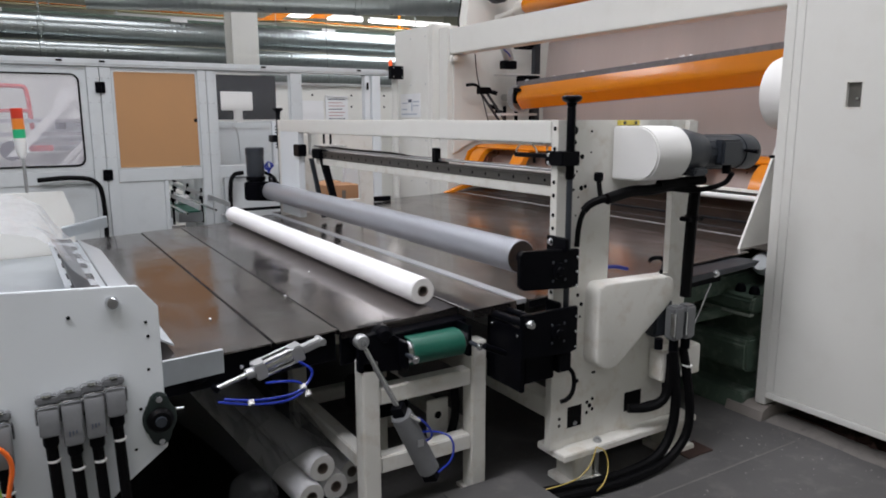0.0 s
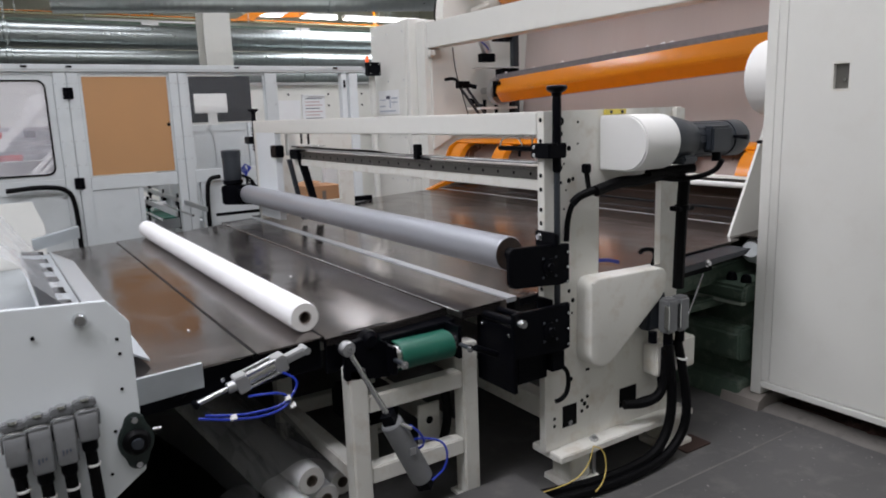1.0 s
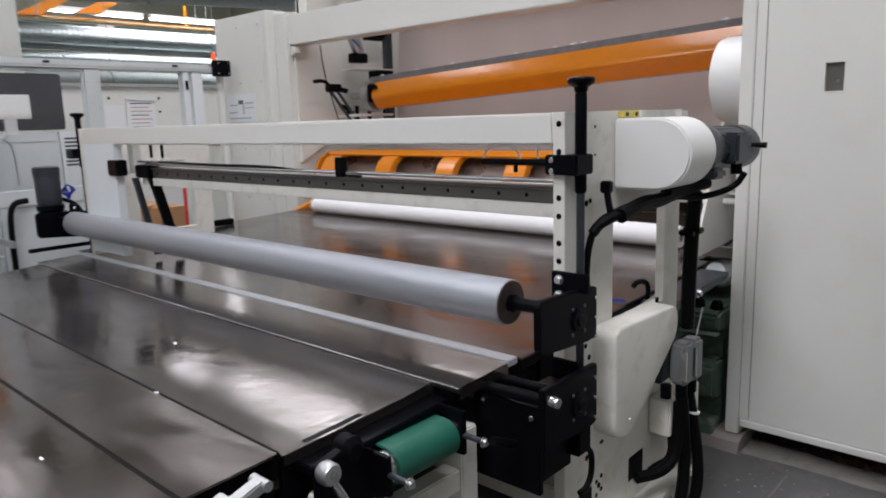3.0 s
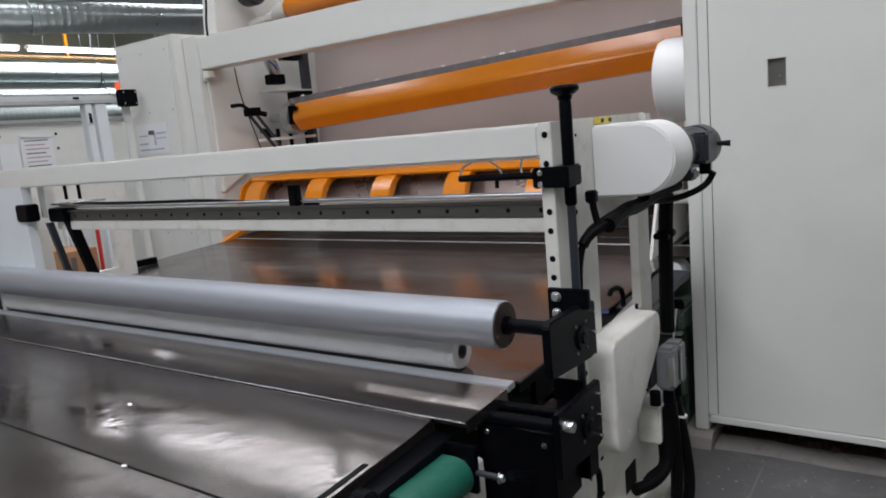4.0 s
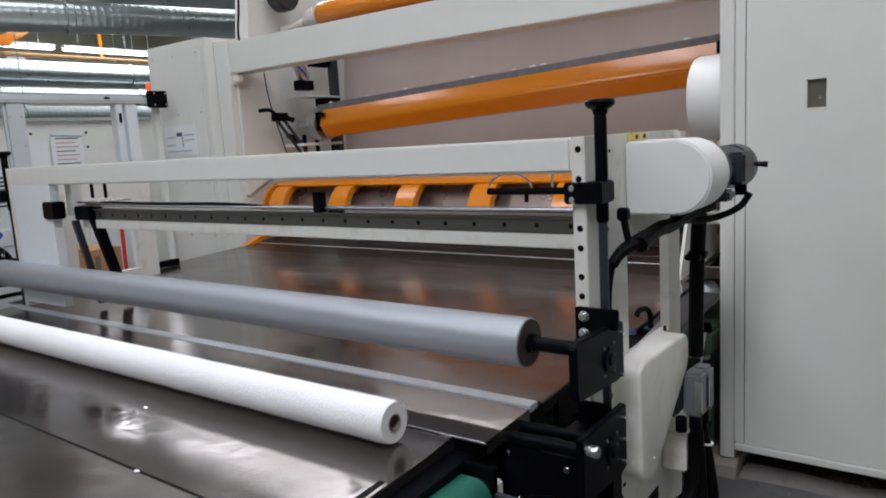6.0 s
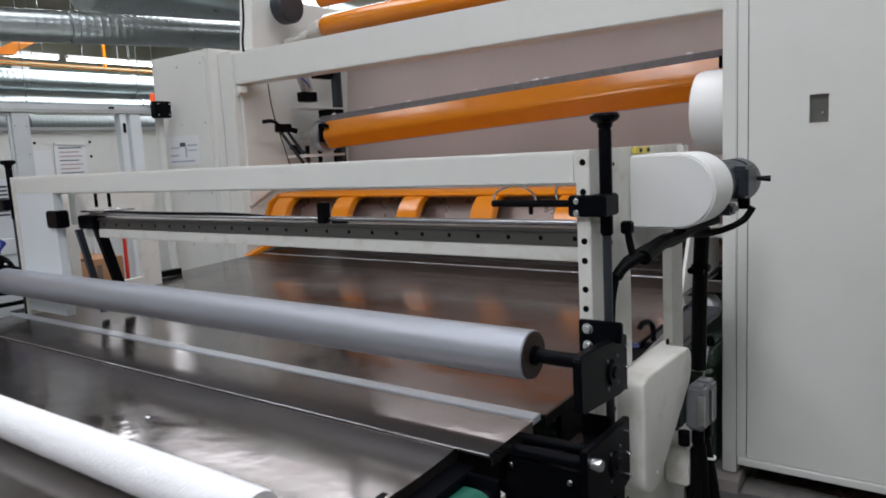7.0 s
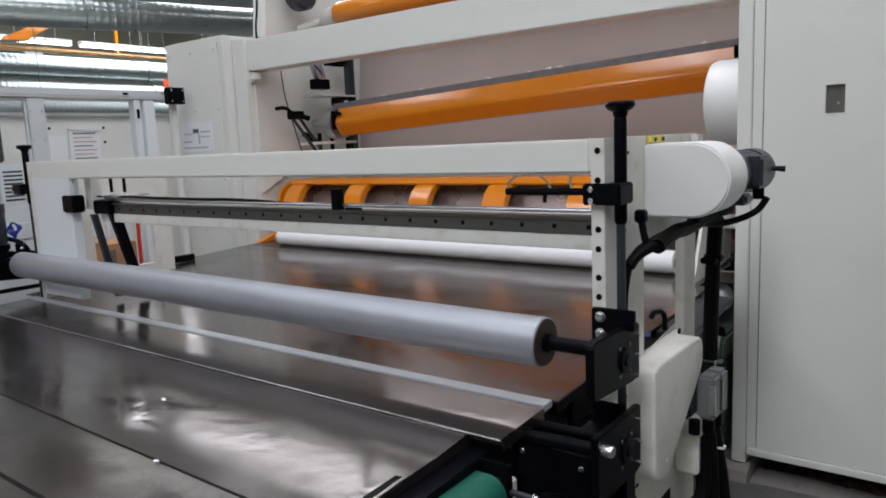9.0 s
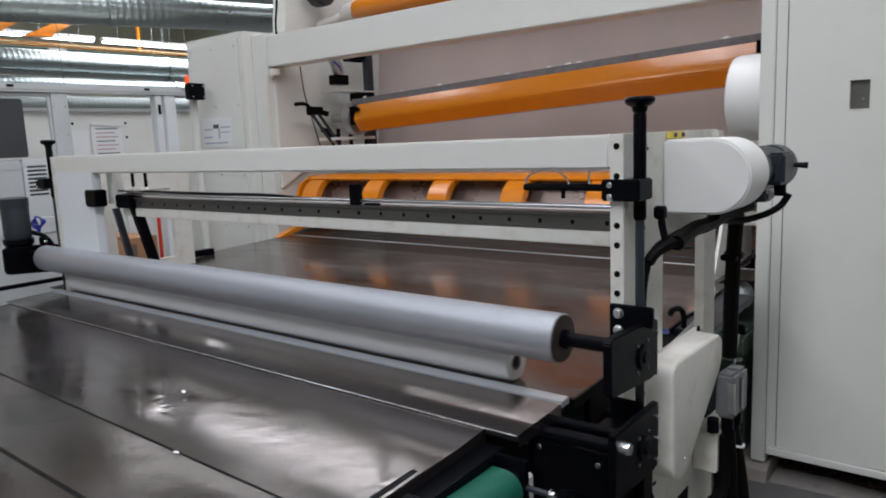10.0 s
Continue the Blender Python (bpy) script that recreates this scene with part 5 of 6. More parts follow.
for x, z, r in [(1.835, 1.445, 0.016), (1.84, 1.40, 0.010), (1.885, 1.345, 0.010), (1.84, 1.275, 0.008), (1.885, 1.225, 0.010), (1.905, 1.23, 0.008), (1.845, 1.22, 0.006), (1.86, 1.12, 0.004), (1.93, 1.44, 0.005), (1.93, 1.36, 0.004), (1.87, 1.19, 0.004), (1.86, 1.29, 0.004)]:
    hole(gan, (max(x, 1.845), PY0, z), "y", r)
for x, z, r in [(1.885, 0.80, 0.008), (1.905, 0.76, 0.009), (1.90, 0.71, 0.005), (1.895, 0.44, 0.010), (1.98, 0.46, 0.006), (1.99, 0.46, 0.006), (1.80, 0.30, 0.007), (1.80, 0.27, 0.007), (1.955, 0.335, 0.008), (1.985, 0.345, 0.008), (1.955, 0.29, 0.008), (1.985, 0.30, 0.008), (1.97, 0.318, 0.010), (2.39, 1.45, 0.009), (2.36, 0.84, 0.010)]:
    hole(gan, (x, PY0 if x > 1.831 else 2.046, z), "y", r)
for x0, x1, z0, z1 in [(1.85, 1.925, 0.245, 0.335), (2.17, 2.27, 0.245, 0.33)]:
    part("cable_opening", box(x0, x1, PY0 - 0.0015, PY0 + 0.01, z0, z1), RUBBER, gan, "dark cable opening")
part("opening_nut", lathe((1.885, PY0 - 0.01, 0.262), (1.885, PY0 + 0.005, 0.262), [(0, 0.012), (1, 0.012)], seg=6), BRIGHT, gan)
part("far_plate", ring_prism(bm_new(),
      [(1.755, 0.171), (2.515, 0.171), (2.515, 1.483), (1.755, 1.483)],
      [(2.042, 0.86), (2.402, 0.86), (2.402, 1.185), (2.042, 1.185)], "y", 5.18, 5.22), CREAM_WORN, gan)
part("far_strip", box(1.756, 1.80, 4.80, 5.178, 0.80, 1.40), COLD_WHITE, gan)
part("top_beam", box(1.757, 1.83, 2.085, 5.178, 1.395, 1.482), CREAM, gan, bevel=0.006)
part("tie_beam", box(1.80, 1.88, 2.087, 5.178, 0.272, 0.36), CREAM_WORN, gan, bevel=0.005)
part("tie_beam", box(2.36, 2.44, 2.087, 5.178, 0.272, 0.36), CREAM_WORN, gan, bevel=0.005)
for y in (1.982, 5.12):
    part("base_plate", box(1.775, 2.56, y, y + 0.17, 0.140, 0.170), CREAM_WORN, gan, bevel=0.004)
    for x in (1.885, 2.45):
        foot = part("foot_block", box(x - 0.03, x + 0.075, y + 0.03, y + 0.14, 0.027, 0.137), CREAM_WORN, gan, "stained cream levelling block", bevel=0.004)
        part("foot_plate", box(x - 0.055, x + 0.115, y + 0.005, y + 0.165, 0.0, 0.026), CREAM_WORN, gan, bevel=0.004)
        part("level_bolt", rod((x + 0.10, y + 0.035, 0.02), (x + 0.10, y + 0.035, 0.19), 0.009), ALU, gan)
        part("level_nut", lathe((x + 0.10, y + 0.035, 0.1705), (x + 0.10, y + 0.035, 0.182), [(0, 0.018), (1, 0.018)], seg=6), ALU, gan)
part("stub_plate", box(2.455, 2.505, 2.03, 2.0535, 1.20, 1.478), CREAM_WORN, gan)
part("brass_tag", box(2.06, 2.17, 2.038, 2.0535, 1.462, 1.482), YELLOW, gan, "yellow stained lifting strip", bevel=0.002)
for x in (2.085, 2.145):
    bolt(gan, (x, 2.038, 1.472), (0, -1, 0), 0.006, DARK_GREY)
rust = material("rusty_shim", (0.05, 0.026, 0.02), 0.9, vary=0.3, bump=0.3)
part("shim", box(2.46, 2.62, 1.93, 2.04, -0.001, 0.006), rust, gan, "rusty steel shim plate")

# double rail with sensors across the gantry
ALU_DARK = material("dull_steel_bar", (0.115, 0.108, 0.10), 0.4, metal=0.6, vary=0.2, scale=12, bump=0.05)
rail = thing("sensor_rail", 1.9, 3.6, 1.25, "drilled steel rail with bright rods across the gantry", "rail")
part("web", box(1.86, 1.885, 2.09, 4.72, 1.222, 1.262), ALU_DARK, rail, "drilled dark steel web")
part("flange", box(1.85, 1.91, 2.09, 4.72, 1.264, 1.272), ALU_DARK, rail)
part("lower_flange", box(1.855, 1.90, 2.09, 4.72, 1.180, 1.220), CREAM_WORN, rail, bevel=0.003)
part("guide_rod", rod((1.862, 2.09, 1.286), (1.862, 4.72, 1.286), 0.005, seg=10), ALU, rail)
part("guide_rod", rod((1.884, 2.09, 1.288), (1.884, 4.72, 1.288), 0.005, seg=10), ALU_DARK, rail)
part("cable", tube([(1.87, 4.7, 1.30), (1.87, 4.5, 1.302), (1.87, 4.0, 1.297), (1.87, 3.6, 1.300), (1.88, 3.35, 1.285)], 0.006, seg=6), RUBBER, rail)
for k in range(26):
    y = 2.14 + k * 0.105
    hole(rail, (1.86, y, 1.243), "x", 0.007)
part("sensor", box(1.84, 1.87, 3.07, 3.11, 1.272, 1.345), BLACK, rail, "small black sensor", bevel=0.003)
part("sensor_stem", rod((1.855, 3.05, 1.275), (1.855, 2.98, 1.275), 0.006, seg=8), BLACK, rail)
part("carriage", box(1.83, 1.90, 4.60, 4.74, 1.22, 1.285), BLACK, rail, "black carriage block", bevel=0.005)
part("carriage_post", box(1.83, 1.88, 4.74, 4.80, 1.24, 1.394), CREAM, rail)
part("carriage_arm", prism([(1.84, 1.22), (1.89, 1.22), (1.99, 0.80), (1.95, 0.80)], "y", 4.60, 4.63), BLACK, rail)
part("carriage_arm", prism([(1.80, 1.22), (1.83, 1.22), (1.91, 0.80), (1.88, 0.80)], "y", 4.70, 4.72), DARK_GREY, rail)
part("knob_box", box(1.74, 1.80, 4.75, 4.86, 1.232, 1.315), BLACK, rail, "black sensor box", bevel=0.006)
part("small_shelf", box(1.84, 2.0, 4.52, 4.72, 1.300, 1.308), BRIGHT, rail)
for y in (4.56, 4.68):
    part("pin", rod((1.9, y, 1.32), (1.9, y, 1.39), 0.008, seg=8), BLACK, rail)
part("side_arm", rod((1.80, 2.12, 1.345), (1.80, 2.36, 1.345), 0.010, seg=10), BLACK, rail, "black proximity switch arm")
part("arm_tip", rod((1.80, 2.24, 1.345), (1.80, 2.24, 1.315), 0.006, seg=8), BLACK, rail)
part("white_wire", tube([(1.80, 2.36, 1.35), (1.80, 2.35, 1.38), (1.80, 2.28, 1.40), (1.80, 2.23, 1.375), (1.80, 2.22, 1.345)], 0.003, seg=6), WHITE, rail, "thin white wire")
part("white_wire", tube([(1.80, 2.16, 1.35), (1.80, 2.165, 1.39), (1.80, 2.11, 1.42), (1.80, 2.09, 1.42)], 0.003, seg=6), WHITE, rail, "thin white wire")


def screw_jack(y, label):
    x = 1.793
    t = thing("height_spindle", x, y, 1.0, label, "spindle", "height spindles")
    part("hand_wheel", lathe((x, y, 1.530), (x, y, 1.572), [(0, 0.013), (0.15, 0.018), (0.38, 0.0195), (0.50, 0.030), (0.66, 0.0365), (0.84, 0.0375), (0.97, 0.034), (1.0, 0.029), (0.9, 0.020), (0.88, 0.010)], seg=36), BLACK, t, "black dished handwheel")
    part("sleeve", lathe((x, y, 1.265), (x, y, 1.535), [(0, 0.013), (0.02, 0.0162), (0.97, 0.0162), (1, 0.013)]), BLACK, t)
    part("spindle", rod((x, y, 0.70), (x, y, 1.28), 0.0115), DARK_GREY, t)
    clamp = part("clamp_block", box(x - 0.056, x + 0.030, y - 0.022, y + 0.080, 1.316, 1.370), BLACK, t, bevel=0.004)
    for z in (1.327, 1.356):
        bolt(clamp, (x - 0.056, y + 0.055, z), (-1, 0, 0), 0.0075)
    return t


screw_jack(2.019, "black height spindle with handwheel on the gantry's near plate")
screw_jack(5.31, "black height spindle with handwheel on the gantry's far plate")

# satin drum over the table
DRUM_X, DRUM_Z = 1.711, 0.949
DRUM = thing("press_drum", DRUM_X, 2.20, DRUM_Z, "long satin grey metal drum above the table", "roller")
part("shell", lathe((DRUM_X, 2.20, DRUM_Z), (DRUM_X, 5.31, DRUM_Z), [(0, 0.0645), (0.001, 0.067), (0.999, 0.067), (1, 0.0645)], seg=64), DRUM_METAL, DRUM)
part("end_disc", lathe((DRUM_X, 2.1965, DRUM_Z), (DRUM_X, 2.1995, DRUM_Z), [(0, 0.0625), (1, 0.064)], seg=48), material("dark_stained_disc", (0.03, 0.02, 0.016), 0.6, vary=0.5, scale=25, bump=0.2, dirt=(0.09, 0.04, 0.02), dirt_amount=0.6), DRUM, "dark rust-stained end disc")
part("shaft", lathe((DRUM_X, 2.05, DRUM_Z), (DRUM_X, 2.1965, DRUM_Z), [(0, 0.0195), (0.9, 0.0195), (0.92, 0.026), (1, 0.026)]), BLACK, DRUM)
part("shaft", rod((DRUM_X, 5.31, DRUM_Z), (DRUM_X, 5.40, DRUM_Z), 0.02), BLACK, DRUM)


def drum_bracket(y, s):
    """Sliding bracket of the drum; s: +1 where the plate faces the near side."""
    t = thing("drum_bracket", 1.72, y, 0.95, "black steel sliding bracket that carries the drum", "bracket", "drum brackets")
    part("side_plate", prism([(1.54, 1.006), (1.555, 1.018), (1.68, 1.013), (1.82, 1.004), (1.82, 0.862), (1.78, 0.856), (1.555, 0.874), (1.54, 0.888)], "y", y - 0.022 * s, y), BLACK, t, bevel=0.003)
    part("bearing_ring", lathe((1.722, y - 0.022 * s, 0.930), (1.722, y - 0.029 * s, 0.930), [(0, 0.032), (0.9, 0.032), (1, 0.026)], seg=24), BLACK, t)
    part("bearing_boss", lathe((1.722, y - 0.028 * s, 0.930), (1.722, y - 0.034 * s, 0.930), [(0, 0.018), (1, 0.014)], seg=20), BLACK, t)
    for dx, dz in ((-0.03, 0.035), (0.03, 0.035), (-0.03, -0.035), (0.03, -0.035)):
        part("screw", lathe((1.722 + dx, y - 0.022 * s, 0.930 + dz), (1.722 + dx, y - 0.025 * s, 0.930 + dz), [(0, 0.006), (1, 0.005)], seg=8), DARK_GREY, t)
    for z in (0.865, 0.92, 0.975):
        bolt(t, (1.807, y - 0.022 * s, z), (0, -s, 0), 0.006)
    part("front_plate", prism([(y - 0.015 * s, 0.905), (y + 0.075 * s, 0.905), (y + 0.075 * s, 1.052), (y - 0.04 * s, 1.052), (y - 0.04 * s, 1.0), (y - 0.015 * s, 1.0)], "x", 1.737, 1.753), BLACK, t, bevel=0.003)
    part("shaft_block", box(1.655, 1.74, min(y, y + 0.05 * s), max(y, y + 0.05 * s), 0.895, 0.985), BLACK, t, bevel=0.004)
    for dz in (1.03, 0.985):
        bolt(t, (1.737, y + 0.05 * s, dz), (-1, 0, 0), 0.011)
    return t


drum_bracket(2.003, 1)
drum_bracket(5.40, -1)

# lower black carrier: two plates tied by round bars
lc = thing("lower_carrier", 1.65, 2.05, 0.65, "black steel carrier with tie bars and silver screws", "bracket")
part("face_plate", prism([(1.552, 0.782), (1.820, 0.782), (1.820, 0.61), (1.78, 0.60), (1.552, 0.615)], "y", 1.978, 1.998), BLACK, lc, bevel=0.003)
part("front_sheet", box(1.572, 1.590, 2.006, 2.215, 0.47, 0.718), BLACK, lc, bevel=0.003)
part("core_block", box(1.592, 1.735, 2.01, 2.20, 0.50, 0.70), BLACK, lc, bevel=0.004)
part("rear_plate", box(1.572, 1.75, 2.216, 2.231, 0.47, 0.752), BLACK, lc, bevel=0.003)
part("cheek_plate", box(1.742, 1.755, 1.999, 2.08, 0.56, 0.80), BLACK, lc, bevel=0.003)
part("slide_block", box(1.66, 1.740, 2.02, 2.09, 0.701, 0.745), BLACK, lc, bevel=0.006)
part("gear_ring", lathe((1.722, 1.978, 0.69), (1.722, 1.971, 0.69), [(0, 0.034), (0.9, 0.034), (1, 0.026)], seg=24), BLACK, lc)
part("gear_boss", lathe((1.722, 1.971, 0.69), (1.722, 1.965, 0.69), [(0, 0.018), (1, 0.014)], seg=20), BLACK, lc)
for z in (0.625, 0.685, 0.745):
    bolt(lc, (1.807, 1.978, z), (0, -1, 0), 0.006)
for dx, dz in ((-0.03, 0.035), (0.03, 0.035), (-0.03, -0.035), (0.03, -0.035)):
    part("screw", lathe((1.722 + dx, 1.978, 0.69 + dz), (1.722 + dx, 1.975, 0.69 + dz), [(0, 0.006), (1, 0.005)], seg=8), DARK_GREY, lc)
for x, y, z in [(1.572, 2.195, 0.700), (1.572, 2.03, 0.690)]:
    bolt(lc, (x, y, z), (-1, 0, 0), 0.008)
part("tie_bar", rod((1.575, 1.998, 0.745), (1.59, 2.216, 0.732), 0.0165), BLACK, lc)
part("tie_bar", rod((1.655, 1.998, 0.742), (1.655, 2.216, 0.738), 0.0135), BLACK, lc)
part("tie_bar_screw", lathe((1.577, 1.978, 0.748), (1.577, 1.950, 0.748), [(0, 0.016), (0.8, 0.016), (1, 0.013)], seg=16), BRIGHT, lc, "silver cap screw")
part("stop_rod", rod((1.44, 2.06, 0.665), (1.535, 2.06, 0.62), 0.012), BLACK, lc)
part("switch_box", box(1.735, 1.80, 1.985, 2.023, 0.525, 0.60), BLACK, lc, "black limit switch", bevel=0.004)
part("switch_cable", tube([(1.80, 2.0, 0.53), (1.83, 2.0, 0.50), (1.83, 2.0, 0.43), (1.80, 2.0, 0.40), (1.77, 2.005, 0.395)], 0.009, seg=8), RUBBER, lc)

# drive: rounded white housing, grey gear motor
dr = thing("drive_unit", 2.2, 1.92, 1.36, "white rounded chain cover with dark grey gear motor", "drive")
prof = [(2.054, 1.253), (2.054, 1.460)]
for a in range(90, -91, -10):
    prof.append((1.922 - 0.104 * math.cos(radians(a)), 1.3565 + 0.1035 * math.sin(radians(a))))
part("chain_cover", prism(prof, "x", 2.04, 2.225), WHITE, dr, "smooth white rounded cover", bevel=0.006)
part("gear_head", lathe((2.228, 1.922, 1.36), (2.37, 1.922, 1.355), [(0, 0.088), (0.25, 0.092), (0.6, 0.085), (1, 0.075)], seg=32), DARK_GREY, dr)
part("gear_foot", box(2.26, 2.34, 1.83, 2.01, 1.268, 1.30), DARK_GREY, dr, bevel=0.008)
motor = part("motor_body", lathe((2.37, 1.917, 1.355), (2.60, 1.912, 1.352), [(0, 0.06), (0.02, 0.068), (0.98, 0.068), (1, 0.064)], seg=32), DARK_GREY, dr, "dark grey finned motor")
for k in range(14):
    a = radians(20 + k * 24)
    c, s_ = math.cos(a), math.sin(a)
    part("fin", rod((2.38, 1.917 + 0.066 * c, 1.355 + 0.066 * s_), (2.57, 1.917 + 0.066 * c, 1.353 + 0.066 * s_), 0.005, seg=6), DARK_GREY, motor)
part("fan_cover", lathe((2.585, 1.912, 1.352), (2.69, 1.911, 1.35), [(0, 0.072), (0.75, 0.074), (0.95, 0.064), (1, 0.045)], seg=32), DARK_GREY, dr)
part("terminal_box", box(2.41, 2.535, 1.822, 1.877, 1.305, 1.405), DARK_GREY, dr, bevel=0.010)
part("brake_lever", rod((2.575, 1.847, 1.36), (2.585, 1.792, 1.357), 0.006, seg=8, r2=0.010), BLACK, dr)
part("cable_gland", rod((2.47, 1.847, 1.305), (2.47, 1.847, 1.27), 0.018), BLACK, dr)

# belt cover low on the plate
bcov = thing("belt_cover", 2.1, 1.98, 0.7, "white moulded belt cover on the gantry plate", "cover")


def inset(pts, d):
    """The outline of a convex shape moved inwards by d."""
    out = []
    n = len(pts)
    area = sum(pts[i][0] * pts[(i + 1) % n][1] - pts[(i + 1) % n][0] * pts[i][1] for i in range(n))
    sg = 1 if area > 0 else -1
    for i in range(n):
        a, b, c = Vector(pts[i - 1]), Vector(pts[i]), Vector(pts[(i + 1) % n])
        u, v = (b - a).normalized(), (c - b).normalized()
        nu, nv = Vector((-u.y, u.x)) * sg, Vector((-v.y, v.x)) * sg
        m = (nu + nv).normalized()
        out.append(tuple(b + m * (d / max(0.3, m.dot(nu)))))
    return out


bm = bm_new()
shape = [(1.925, 0.512), (2.020, 0.482), (2.358, 0.735), (2.358, 0.840), (1.925, 0.852)]
prev = None
for y, d in [(2.0545, 0.0), (1.990, 0.0), (1.984, 0.001), (1.980, 0.003), (1.978, 0.006), (1.977, 0.010)]:
    ring = [bm.verts.new((x, y, z)) for x, z in round_corners(inset(shape, d), 0.05 - d * 0.5, 7)]
    if prev:
        for k in range(len(ring)):
            bm.faces.new((prev[k], prev[(k + 1) % len(ring)], ring[(k + 1) % len(ring)], ring[k]))
    else:
        bm.faces.new(ring)
    prev = ring
bm.faces.new(prev)
bmesh.ops.recalc_face_normals(bm, faces=bm.faces[:])
part("cover", bm, CREAM_WORN, bcov, "white moulded cover with rounded edges")
for x, z in [(2.02, 0.545), (2.30, 0.835), (1.93, 0.835)]:
    part("screw", lathe((x, 1.9775, z), (x, 1.975, z), [(0, 0.005), (1, 0.004)], seg=10), CREAM, bcov)

# hoses, cables and junction boxes on the gantry's outer side
ho = thing("cable_bundle", 2.2, 1.98, 0.9, "black hoses and cables tied along the gantry", "cables")
part("cable", tube([(2.47, 1.82, 1.275), (2.47, 1.85, 1.225), (2.38, 1.93, 1.195), (2.25, 1.97, 1.215), (2.10, 1.985, 1.215), (1.98, 2.01, 1.195), (1.90, 2.03, 1.17), (1.864, 2.038, 1.10), (1.858, 2.040, 1.0)], 0.0105), RUBBER, ho)
part("cable_wrap", tube([(2.40, 1.95, 1.205), (2.30, 1.965, 1.225), (2.18, 1.975, 1.205), (2.08, 1.978, 1.212), (1.95, 1.982, 1.185)], 0.022), RUBBER, ho, "taped black cable bundle")
part("cable_wrap", tube([(2.44, 1.93, 1.24), (2.33, 1.96, 1.235), (2.22, 1.97, 1.228)], 0.02), RUBBER, ho)
part("cable_wrap", tube([(1.97, 1.985, 1.19), (1.93, 2.0, 1.182), (1.90, 2.022, 1.165), (1.88, 2.032, 1.14)], 0.0155), RUBBER, ho)
part("riser", tube([(1.945, 2.01, 1.19), (1.945, 2.02, 1.23), (1.945, 2.025, 1.27)], 0.010), RUBBER, ho)
part("riser_plug", box(1.931, 1.959, 2.01, 2.04, 1.25, 1.285), BLACK, ho, bevel=0.004)
part("down_hose", tube([(2.435, 1.965, 1.21), (2.43, 1.97, 1.1), (2.428, 1.975, 0.9), (2.425, 1.975, 0.74)], 0.024), RUBBER, ho, "thick black hose")
part("hose_tie", lathe((2.43, 1.97, 1.07), (2.43, 1.97, 1.09), [(0, 0.029), (1, 0.029)]), BLACK, ho)
part("hose_clip", box(2.385, 2.485, 1.95, 2.0, 1.065, 1.085), BLACK, ho, bevel=0.004)
part("lower_hose", tube([(2.34, 1.95, 0.52), (2.36, 1.945, 0.38), (2.37, 1.945, 0.24), (2.345, 1.945, 0.13), (2.27, 1.945, 0.05), (2.12, 1.955, 0.024), (1.95, 1.965, 0.022), (1.80, 1.995, 0.022), (1.66, 2.03, 0.022)], 0.021), RUBBER, ho, "thick black hose along the floor")
part("lower_hose", tube([(2.405, 1.955, 0.52), (2.43, 1.935, 0.36), (2.44, 1.92, 0.20), (2.41, 1.925, 0.10), (2.31, 1.925, 0.03), (2.12, 1.908, 0.022), (1.93, 1.918, 0.021), (1.78, 1.945, 0.021), (1.65, 1.97, 0.021)], 0.020), RUBBER, ho, "thick black hose along the floor")
part("elbow_hose", tube([(2.16, 2.02, 0.275), (2.25, 1.98, 0.27), (2.32, 1.96, 0.30), (2.34, 1.96, 0.40), (2.34, 1.96, 0.5)], 0.020), RUBBER, ho)
part("cable_tie", lathe((2.420, 1.944, 0.44), (2.421, 1.943, 0.447), [(0, 0.025), (1, 0.025)], seg=16), WHITE, ho)
part("yellow_wire", tube([(1.93, 1.965, 0.18), (1.965, 1.945, 0.165), (1.975, 1.935, 0.09), (1.93, 1.91, 0.05), (1.86, 1.88, 0.048)], 0.0026, seg=6), YELLOW_WIRE, ho, "thin yellow wire")
part("yellow_wire", tube([(1.93, 1.965, 0.18), (1.90, 1.955, 0.12), (1.84, 1.96, 0.07), (1.76, 1.985, 0.05), (1.70, 2.0, 0.045)], 0.0026, seg=6), YELLOW_WIRE, ho, "thin yellow wire")

jb = thing("connector_box", 2.38, 1.95, 0.64, "grey plug connectors with black cable glands", "connector")
part("back_shell", box(2.262, 2.37, 1.988, 2.0535, 0.575, 0.735), DARK_GREY, jb, bevel=0.012)
for x, y in [(2.345, 1.955), (2.411, 1.950)]:
    shell = part("shell", box(x - 0.035, x + 0.028, y - 0.03, y + 0.03, 0.568, 0.715), GREY_PLASTIC, jb, bevel=0.010)
    part("latch", box(x - 0.038, x - 0.032, y - 0.032, y - 0.01, 0.59, 0.69), BRIGHT, shell)
    part("gland", rod((x, y, 0.575), (x, y, 0.52), 0.02), BLACK, shell)
part("gland", rod((2.28, 1.98, 0.575), (2.28, 1.98, 0.53), 0.018), BLACK, jb)
wb = thing("white_terminal_box", 2.36, 1.99, 0.44, "white plastic terminal box on the plate", "terminal box")
part("box", box(2.305, 2.55, 1.975, 2.0535, 0.375, 0.51), CREAM_WORN, wb, bevel=0.006)
for x in (2.33, 2.36):
    part("cable", tube([(x, 1.985, 0.366), (x, 1.98, 0.32), (x - 0.03, 1.985, 0.29), (x - 0.1, 2.01, 0.28)], 0.008, seg=8), RUBBER, wb)
hk = thing("hook_lever", 2.48, 2.16, 0.80, "black hooked lever beside the table plate", "lever")
part("hook", tube([(2.46, 2.14, 0.81), (2.49, 2.15, 0.845), (2.48, 2.16, 0.872), (2.43, 2.17, 0.875), (2.41, 2.17, 0.862)], 0.010, seg=8), BLACK, hk)
